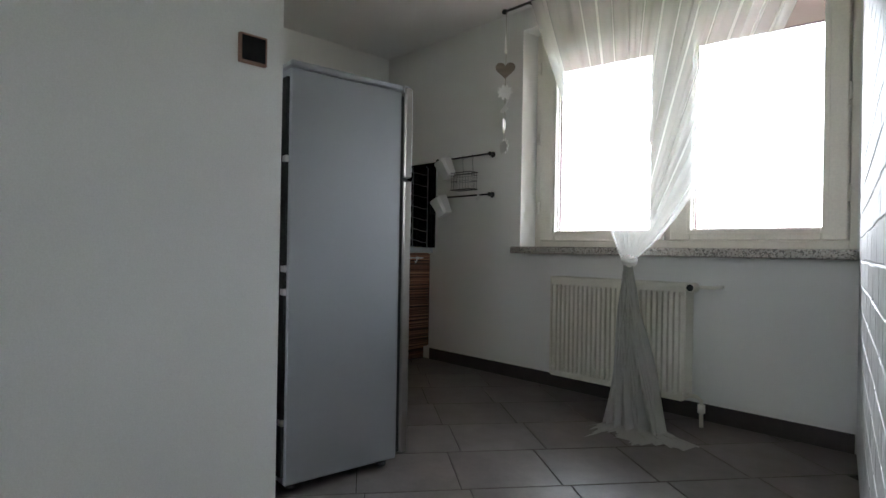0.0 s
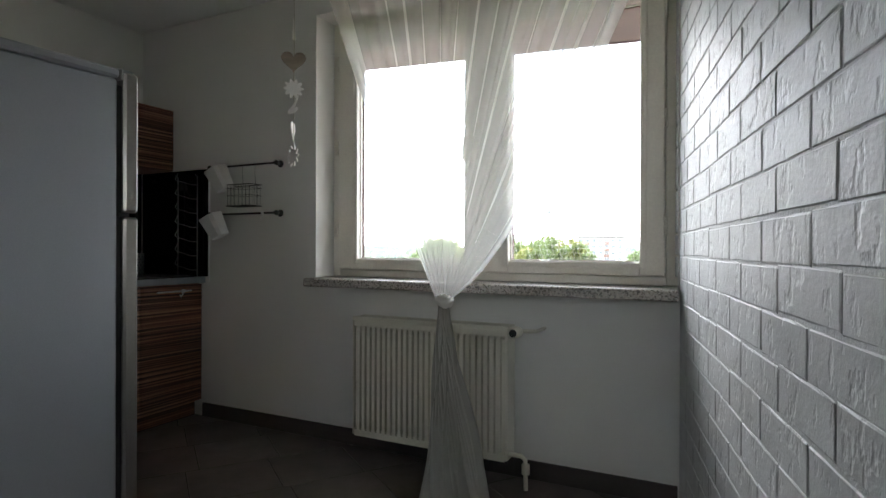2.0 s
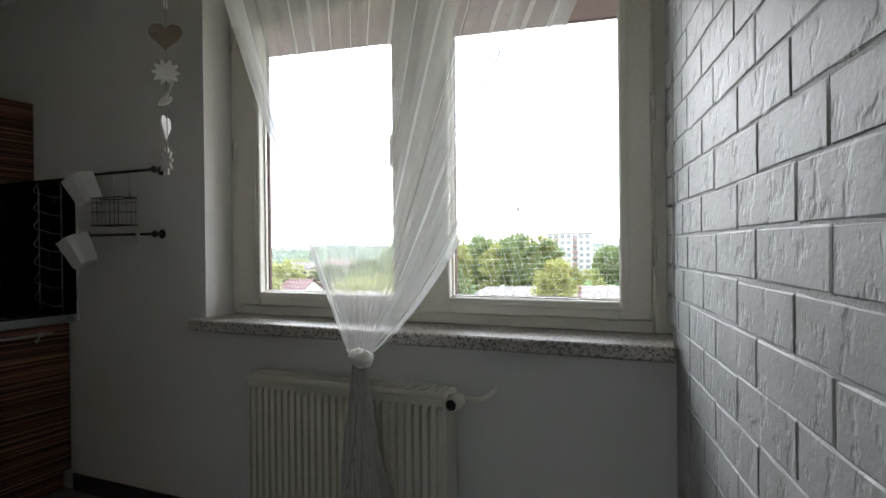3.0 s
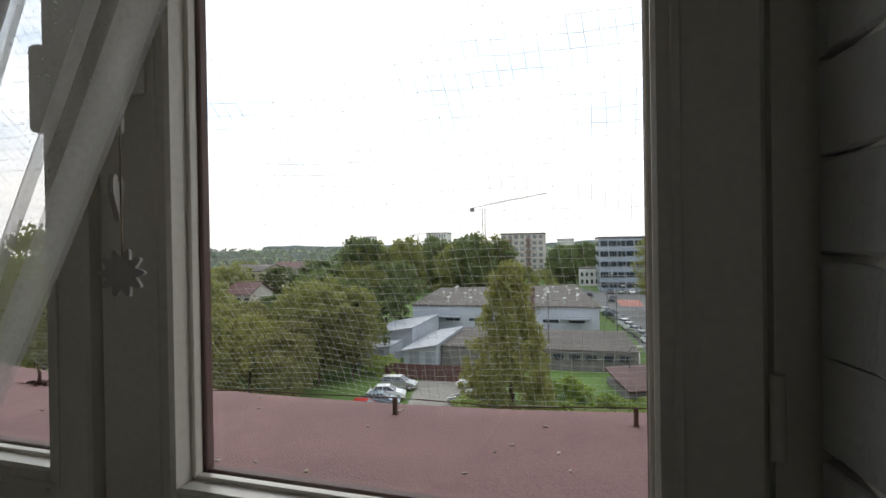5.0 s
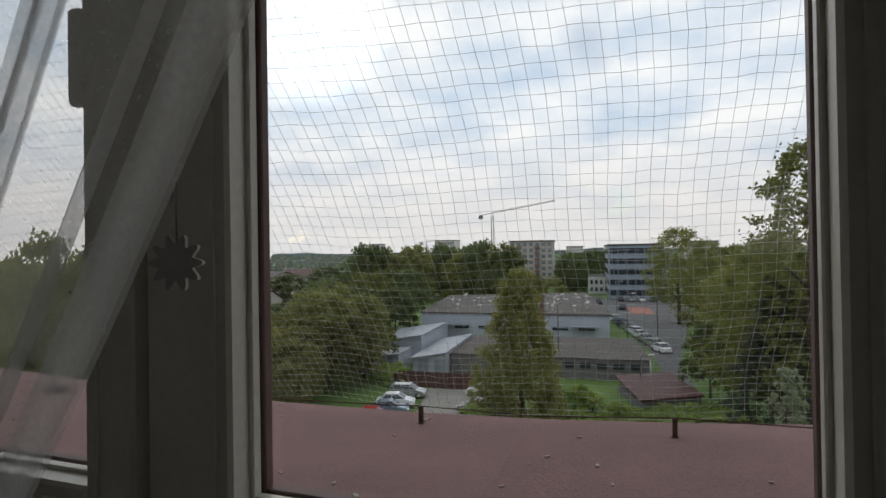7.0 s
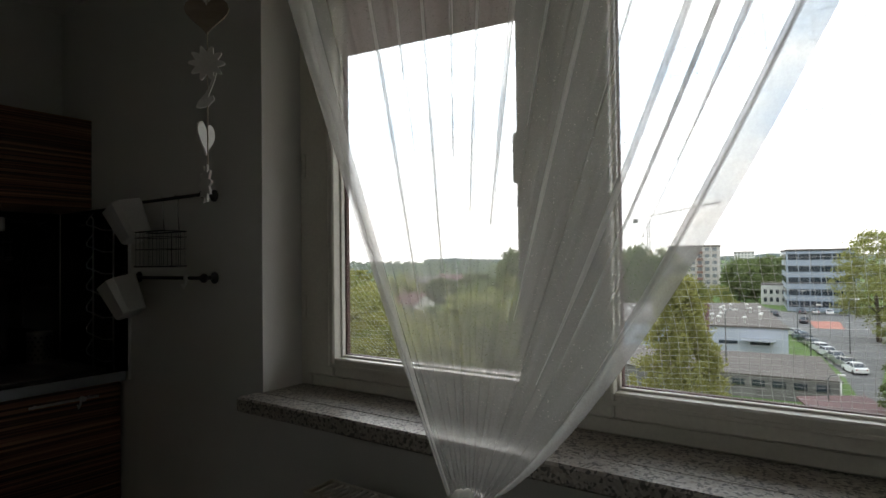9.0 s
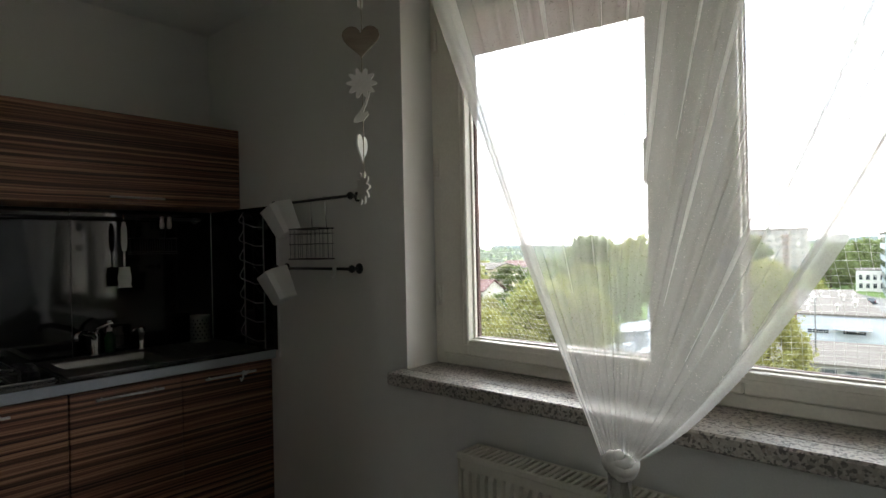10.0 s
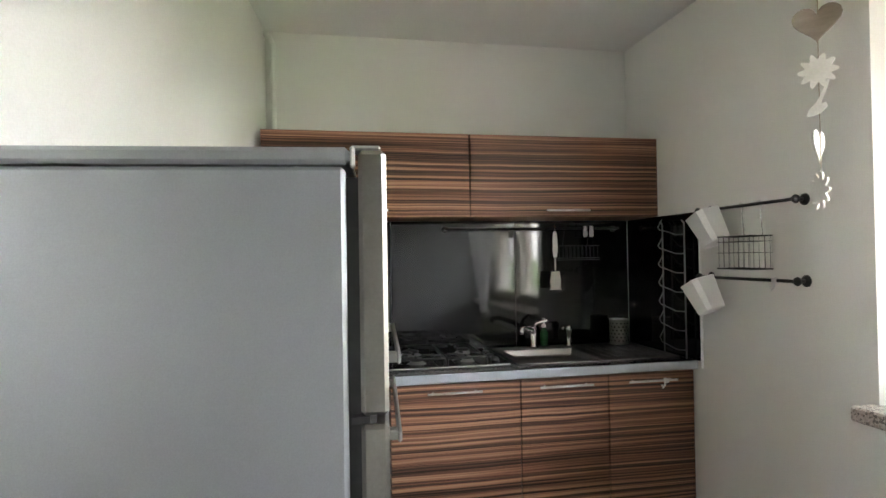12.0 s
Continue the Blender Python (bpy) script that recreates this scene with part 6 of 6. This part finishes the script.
def crown_mesh(rng, h, w, shape, clumps, per, size):
    """Leaves in clumps about limb tips, with gaps between."""
    vs, fs = [], []
    for k in range(clumps):
        t = rng.random()
        if shape == "column":
            z = h * (0.06 + 0.94 * t)
            r = w * (1.0 - 0.80 * t ** 1.3) * (0.35 + 0.65 * math.sqrt(rng.random()))
        elif shape == "cone":
            z = h * (0.10 + 0.90 * t)
            r = w * (1.0 - t) * (0.6 + 0.4 * rng.random()) + 0.05
        elif shape == "bush":
            z = h * (0.12 + 0.85 * t)
            r = w * math.sqrt(max(0.02, 1 - (t * 0.95) ** 2)) * math.sqrt(rng.random())
        else:
            z = h * (0.22 + 0.78 * t)
            q = (t - 0.40) / 0.62
            r = w * math.sqrt(max(0.03, 1 - q * q)) * (0.60 + 0.40 * rng.random())
        a = rng.uniform(0, 2 * math.pi)
        r *= 1 + 0.28 * math.sin(3 * a + h) + 0.15 * math.sin(7 * a + 2 * t * 6)
        c = Vector((r * math.cos(a), r * math.sin(a), z))
        cr = w * rng.uniform(0.10, 0.24) * (0.55 if shape in ("column", "cone") else 1.0)
        for _ in range(per):
            d = Vector((rng.gauss(0, 1), rng.gauss(0, 1), rng.gauss(0, 0.75 if shape != "column" else 1.3))) * cr * 0.52
            p = c + d
            s = size * rng.uniform(0.6, 1.3)
            u = Vector((rng.gauss(0, 1), rng.gauss(0, 1), rng.gauss(0, 1))).normalized()
            v = u.orthogonal().normalized()
            v.rotate(Matrix.Rotation(rng.uniform(0, 6.28), 3, u))
            w2 = u.cross(v)
            k0 = len(vs)
            vs += [p - v * s * 0.5, p + w2 * s * 0.32, p + v * s * 0.6, p - w2 * s * 0.32]
            fs.append((k0, k0 + 1, k0 + 2, k0 + 3))
    return Mesh().add(vs, fs)


def tree(x, y, h, w, shape, leaf, clumps, per, size, label, seed, name="tree", group="trees"):
    rng = random.Random(seed)
    t = thing(name, label, "bush" if name == "bush" else "tree", group, (x, y, GZ), rng.uniform(0, 360))
    tr = Mesh()
    lean = rng.uniform(-0.03, 0.03)
    top_h = h * (0.9 if shape in ("column", "cone") else 0.72)
    tr.tube([(lean * s * h, 0.02 * math.sin(s * 5) * h * 0.2, s * top_h) for s in (0, 0.25, 0.5, 0.75, 1.0)], [h * 0.022, h * 0.017, h * 0.012, h * 0.008, h * 0.002], 7)
    for k in range(9):
        s = rng.uniform(0.22, 0.8)
        a = rng.uniform(0, 6.28)
        b = Vector((lean * s * h, 0, s * top_h))
        e = b + Vector((math.cos(a) * w * 0.7, math.sin(a) * w * 0.7, h * rng.uniform(0.05, 0.18)))
        tr.tube([b, b.lerp(e, 0.5) + Vector((0, 0, h * 0.02)), e], [h * 0.008, h * 0.005, h * 0.0015], 5)
    part("trunk", tr, BARK, t)
    part("crown", crown_mesh(rng, h, w, shape, clumps, per, size), LEAF[leaf], t)
    return t


proto = {}


def plant(kind, x, y, h, w, turn=0, z=GZ):
    """Another tree of a kind already grown, scaled to its own height and spread."""
    src, h0, w0 = proto[kind]
    m = Matrix.Translation(SITE @ Vector((x, y, z))) @ Matrix.Rotation(radians(turn), 4, "Z")
    ob = copy_thing(src, m)
    ob.scale = (w / w0, w / w0, h / h0)
    return ob


# a tree of each kind, then its copies
proto["broad"] = (tree(-29.5, 58, 11.5, 5.0, "round", "mid", 120, 60, 0.42, "green broadleaf tree with a loose rounded crown", 11), 11.5, 5.0)
proto["broad2"] = (tree(-62, 66, 11.5, 5.2, "round", "light", 110, 60, 0.45, "light green broadleaf tree with an uneven crown", 12), 11.5, 5.2)
proto["dark"] = (tree(-31.5, 90, 10.0, 3.6, "round", "dark", 100, 55, 0.42, "dark green tree beside the sheds", 13), 10.0, 3.6)
proto["olive"] = (tree(-27, 55.5, 8.5, 3.6, "round", "olive", 100, 60, 0.36, "olive yellowing tree at the lawn edge", 14), 8.5, 3.6)
proto["far"] = (tree(-62, 190, 18, 8.0, "round", "mid", 90, 45, 0.9, "tall tree in a distant row behind the warehouse", 15), 18, 8.0)
proto["far2"] = (tree(-38, 185, 17, 7.5, "round", "dark", 90, 45, 0.9, "dark tall tree in a distant row behind the warehouse", 16), 17, 7.5)
proto["bush"] = (tree(-20.5, 60.5, 2.6, 1.8, "bush", "bright", 45, 45, 0.26, "rounded bright green bush by the lawn", 17, "bush", "bushes"), 2.6, 1.8)
tree(-3.4, 50, 14.2, 4.5, "column", "light", 680, 60, 0.25, "tall slender tree with drooping yellow-green leaves", 18)
proto["right"] = (tree(19.0, 51, 17.0, 5.2, "round", "mid", 200, 60, 0.34, "large dense tree near the road", 19), 17.0, 5.2)
proto["spruce"] = (tree(16.6, 45, 14.0, 4.2, "cone", "blue", 420, 34, 0.26, "bluish spruce with hanging boughs", 20), 14.0, 4.2)
tree(18.7, 44, 24.0, 3.9, "round", "mid", 240, 55, 0.34, "very tall poplar with an airy crown", 21)
tree(13.0, 30.5, 9.9, 1.7, "column", "grey", 240, 40, 0.17, "silvery grey-leaved tree rising by the roof edge", 22)

rng = random.Random(31)
for x, y, k, h, w in ((-48, 60, "broad", 11.5, 5.5), (-55, 68, "broad2", 12, 5.5), (-38, 50, "broad2", 9.5, 4.5), (-46, 52, "olive", 10, 5), (-31, 64, "broad", 11.8, 4.6), (-36, 72, "dark", 12.0, 4.4), (-27.5, 66, "dark", 11.5, 4.2),
                      (-25.5, 62.5, "broad", 10.8, 3.8), (-62, 80, "broad", 12, 6), (-70, 92, "broad2", 12, 6), (-50, 84, "dark", 11.5, 5.5), (-44, 92, "dark", 12, 5.5), (-37, 90, "broad", 12.5, 5), (-37, 100, "dark", 12.5, 5), (-35, 108, "dark", 12.5, 4.4),
                      (-56, 56, "broad2", 12.5, 5), (-46, 44, "broad", 17.5, 4.6), (-53, 42, "broad2", 18, 5), (-40, 60, "olive", 9, 4), (-31, 52, "broad2", 7.5, 3.6), (-35, 46, "broad", 8.5, 4), (-24, 58.5, "olive", 9, 2.8),
                      (-58, 46, "olive", 14, 5), (-66, 60, "dark", 13, 5.5), (-72, 70, "broad", 13, 6), (-80, 62, "broad2", 14, 7), (-86, 80, "broad", 13, 7), (-62, 50, "olive", 11, 5), (-70, 48, "broad", 15, 6), (-94, 96, "broad2", 13, 7), (-104, 90, "broad", 14, 8), (-84, 50, "broad2", 16, 7), (-100, 66, "broad", 16, 8), (-60, 100, "broad2", 12, 6), (-56, 96, "dark", 12, 6), (-110, 120, "broad", 13, 8), (-120, 140, "broad2", 13, 9), (-130, 110, "broad", 14, 9), (-80, 110, "broad", 12, 7), (-90, 130, "broad2", 12, 7), (-72, 120, "dark", 11, 6), (-78, 150, "dark", 12, 7), (-28.5, 52, "olive", 8, 3.2), (-26, 47.5, "olive", 7.5, 2.6), (-30.5, 47, "broad2", 9, 3.5), (-24.3, 43.5, "olive", 6, 2.0), (-33, 42, "broad2", 8, 3.4)):
    # lower growth in front of the houses
    if -0.84 < (x - 2.6) / y < -0.56 and y < 103:
        h = min(h, 15.7 - 0.098 * y)
    plant(k, x, y, h, w, rng.uniform(0, 360))
for k in range(34):
    x = -112 + k * 3.9 + rng.uniform(-2, 2)
    y = 175 + rng.uniform(-18, 30)
    if not -0.47 < (x - 3) / y < -0.15:
        continue
    plant("far" if rng.random() < 0.5 else "far2", x, y, rng.uniform(18.5, 23.0), rng.uniform(6, 9), rng.uniform(0, 360), GZ - 3.5)
for x, y, h in ((-4, 218, 14), (-3, 232, 15), (2, 250, 15), (8, 262, 16), (14, 270, 15.5), (-14, 172, 8.5), (-8, 165, 8), (-26, 160, 9), (-20, 150, 8)):
    plant("far2" if h > 13 else "far", x, y, h + 3.5, h * 0.5, rng.uniform(0, 360), GZ - 3.5)
for x, y, h, w, k in ((22, 122, 20.5, 6.5, "right"), (28, 126, 16, 6, "right"), (24, 96, 14.5, 5.5, "right"), (30, 104, 15, 6, "right"), (20.5, 72, 13.5, 4.6, "right"), (25, 60, 15, 5, "right"), (23.5, 82, 12, 5, "right"), (15.6, 62, 8, 2.6, "dark"), (28, 50, 16, 5, "right"), (21.5, 56, 14, 3.8, "spruce"), (38, 150, 17, 8, "far"), (48, 170, 17, 8, "far2")):
    plant(k, x, y, h, w, rng.uniform(0, 360))
for x, y, h, w in ((1.5, 56, 2.3, 1.9), (3.2, 54.5, 1.9, 1.7), (5.6, 52.5, 1.7, 1.5), (-7.0, 47.6, 2.0, 2.0), (-6.0, 52, 2.2, 1.8), (1.0, 49, 1.5, 2.4), (-22, 63, 2.2, 2.0)):
    plant("bush", x, y, h, w, rng.uniform(0, 360))
# low ivy-like cover on the bank below the roof edge
gv, gf = [], []
for k in range(19000):
    x, y = rng.uniform(0.5, 17.0), rng.uniform(47.0, 60.0)
    if y > 51.5 + 0.46 * x or y < 50.0 + 0.28 * (x - 6.1) or (x < 7.8 and y > 55.4):
        continue
    z = GZ + 0.15 + 0.75 * max(0.0, 0.5 + 0.9 * noise.noise((x * 0.45, y * 0.45, 2))) * rng.random()
    s_ = rng.uniform(0.12, 0.26)
    u = Vector((rng.gauss(0, 0.5), rng.gauss(0, 0.5), 1)).normalized()
    v = u.orthogonal().normalized()
    v.rotate(Matrix.Rotation(rng.uniform(0, 6.28), 3, u))
    w2 = u.cross(v)
    p = Vector((x, y, z))
    k0 = len(gv)
    gv += [p - v * s_, p + w2 * s_ * 0.7, p + v * s_, p - w2 * s_ * 0.7]
    gf.append((k0, k0 + 1, k0 + 2, k0 + 3))
tagged(part("ground_cover", Mesh().add(gv, gf), LEAF["bright"]), "bright green creeping plants covering the bank", "plants", "", "stuff")
# far woods up to the skyline, distance haze painted into their leaves
fw, ff = [], []
rng = random.Random(77)
for k in range(5200):
    y = 260 + 900 * rng.random() ** 1.6
    x = (rng.random() - 0.55) * 2.0 * y
    if -40 < x < -8 and y < 262:
        continue
    z = GZ + rng.uniform(2, 13 if y < 700 else 16)
    s = rng.uniform(2.5, 6.0) * (1 + y / 900)
    u = Vector((rng.gauss(0, 1), rng.gauss(0, 0.5), rng.gauss(0, 1))).normalized()
    v = u.orthogonal().normalized()
    w2 = u.cross(v)
    p = Vector((x, y, z))
    k0 = len(fw)
    fw += [p - v * s * 0.5, p + w2 * s * 0.4, p + v * s * 0.5, p - w2 * s * 0.4]
    ff.append((k0, k0 + 1, k0 + 2, k0 + 3))
tagged(part("far_woods", Mesh().add(fw, ff), LEAF["haze"]), "belt of far woods, greyed by haze in the leaf colour", "woods", "", "stuff")
hv = []
for k in range(81):
    x = -2400 + k * 60
    hv += [(x, 3600, GZ - 5), (x, 3600, 12 + 22 * noise.noise((k * 0.13, 0, 3)) + 8 * noise.noise((k * 0.5, 1, 0)))]
setting("backdrop", Mesh().add(hv, [(2 * k, 2 * k + 2, 2 * k + 3, 2 * k + 1) for k in range(80)]), HAZED_HILL, "low wooded hills on the skyline, haze painted into their colour", "hills")


in_town = False


# ---- floor tiles, laid askew ----
def tiles():
    floor = bpy.data.objects["floor"]
    size, gap = 0.375, 0.004
    a = radians(-36)
    e1, e2 = Vector((math.cos(a), math.sin(a))), Vector((-math.sin(a), math.cos(a)))
    half = (size - gap) / 2
    me = Mesh().box(-half, half, -half, half, -0.0055, 0.0, 0.0018).data("tile", TILE)
    rng = random.Random(8)
    o = Vector((2.374, -1.023))
    for i in range(-14, 15):
        for j in range(-14, 15):
            c = o + e1 * (i + 0.5) * size + e2 * ((j + 0.5) * size + (i % 3) * 0.03)
            if not (0.35 < c.x < 4.6 and -4.9 < c.y < 0.22):
                continue
            if c.x > 3.56 - 0.13 * c.y and c.y > -2.3:
                continue
            if c.x < 1.95 and c.y < -2.2:
                continue
            ob = new("tile", me)
            ob.matrix_world = Matrix.Translation((c.x, c.y, rng.uniform(-0.0006, 0.0002))) @ Matrix.Rotation(a, 4, "Z")
            ob.parent = floor


tiles()


# ---- painted bricks ----
def bricks():
    wall = bpy.data.objects["wall_east"]
    rng = random.Random(6)
    course, joint = 0.0915, 0.0050
    d = Vector((SPLAY, -1.0, 0)).normalized()     # along the wall, away from the window
    nrm = Vector((-1.0, -SPLAY, 0)).normalized()  # into the room
    rot = Matrix((d, nrm, Vector((0, 0, 1)))).transposed()
    if rot.determinant() < 0:
        rot = Matrix((d, nrm, Vector((0, 0, -1)))).transposed()

    def brick_mesh(ln, seed):
        r = random.Random(seed)
        nx, nz = 7, 4
        h = course - joint
        vs, fs = [], []
        for k in range(nz + 1):
            for i in range(nx + 1):
                u, w = (0, 0.016, 0.2, 0.4, 0.6, 0.8, 0.984, 1)[i] - 0.5, (0, 0.035, 0.5, 0.965, 1)[k] - 0.5
                edge = i in (0, nx) or k in (0, nz)
                jit = 0.0020 if edge else 0.0
                vs.append((u * ln + r.uniform(-jit, jit), (0.0253 + r.uniform(-0.0012, 0.0008)) if edge else 0.0272, w * h + r.uniform(-jit, jit)))
        m = len(vs)
        for k in range(nz):
            for i in range(nx):
                q = k * (nx + 1) + i
                fs.append((q, q + nx + 1, q + nx + 2, q + 1))
        ring = [i for i in range(nx + 1)] + [k * (nx + 1) + nx for k in range(1, nz + 1)] + [nz * (nx + 1) + i for i in range(nx - 1, -1, -1)] + [k * (nx + 1) for k in range(nz - 1, 0, -1)]
        for q in ring:
            x, y, z = vs[q]
            vs.append((x, 0.0, z))
        n = len(ring)
        for i in range(n):
            fs.append((ring[i], ring[(i + 1) % n], m + (i + 1) % n, m + i))
        mm = Mesh().add(vs, fs)
        return mm.data("brick", BRICK)

    lengths = (0.105, 0.135, 0.165, 0.195, 0.255, 0.265, 0.275)
    meshes = {(ln, k): brick_mesh(ln, k * 7 + int(ln * 1000)) for ln in lengths for k in range(5)}
    origin = Vector((bx(0) + 0.03, 0, 0))
    end = 2.07

    def lay(a, b, z):
        """One brick between two joints."""
        want = b - a - joint
        ln = min(lengths, key=lambda q: abs(q - want))
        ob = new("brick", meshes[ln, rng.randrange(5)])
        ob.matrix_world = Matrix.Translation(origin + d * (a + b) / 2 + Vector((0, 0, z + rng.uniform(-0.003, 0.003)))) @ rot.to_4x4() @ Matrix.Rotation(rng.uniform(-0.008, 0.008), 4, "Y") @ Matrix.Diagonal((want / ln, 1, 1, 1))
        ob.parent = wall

    for r in range(27):
        z = 0.0165 + (r + 0.5) * course
        if z > H - 0.04:
            break
        first = 0.625 if r % 2 else 0.742
        cuts = [first + 0.279 * k + rng.uniform(-0.012, 0.012) for k in range(-2, 7)]
        cuts = [q for q in cuts if 0.10 < q < end - 0.10]
        # beside the window the bricks run on into the reveal
        start = -0.150 if SILL < z - 0.04 and z + 0.04 < HEAD else 0.004
        cuts = [start] + ([start + 0.02 + (cuts[0] - start) / 2] if cuts[0] - start > 0.30 else []) + cuts + [end]
        for a, b in zip(cuts, cuts[1:]):
            lay(a, b, z)


bricks()
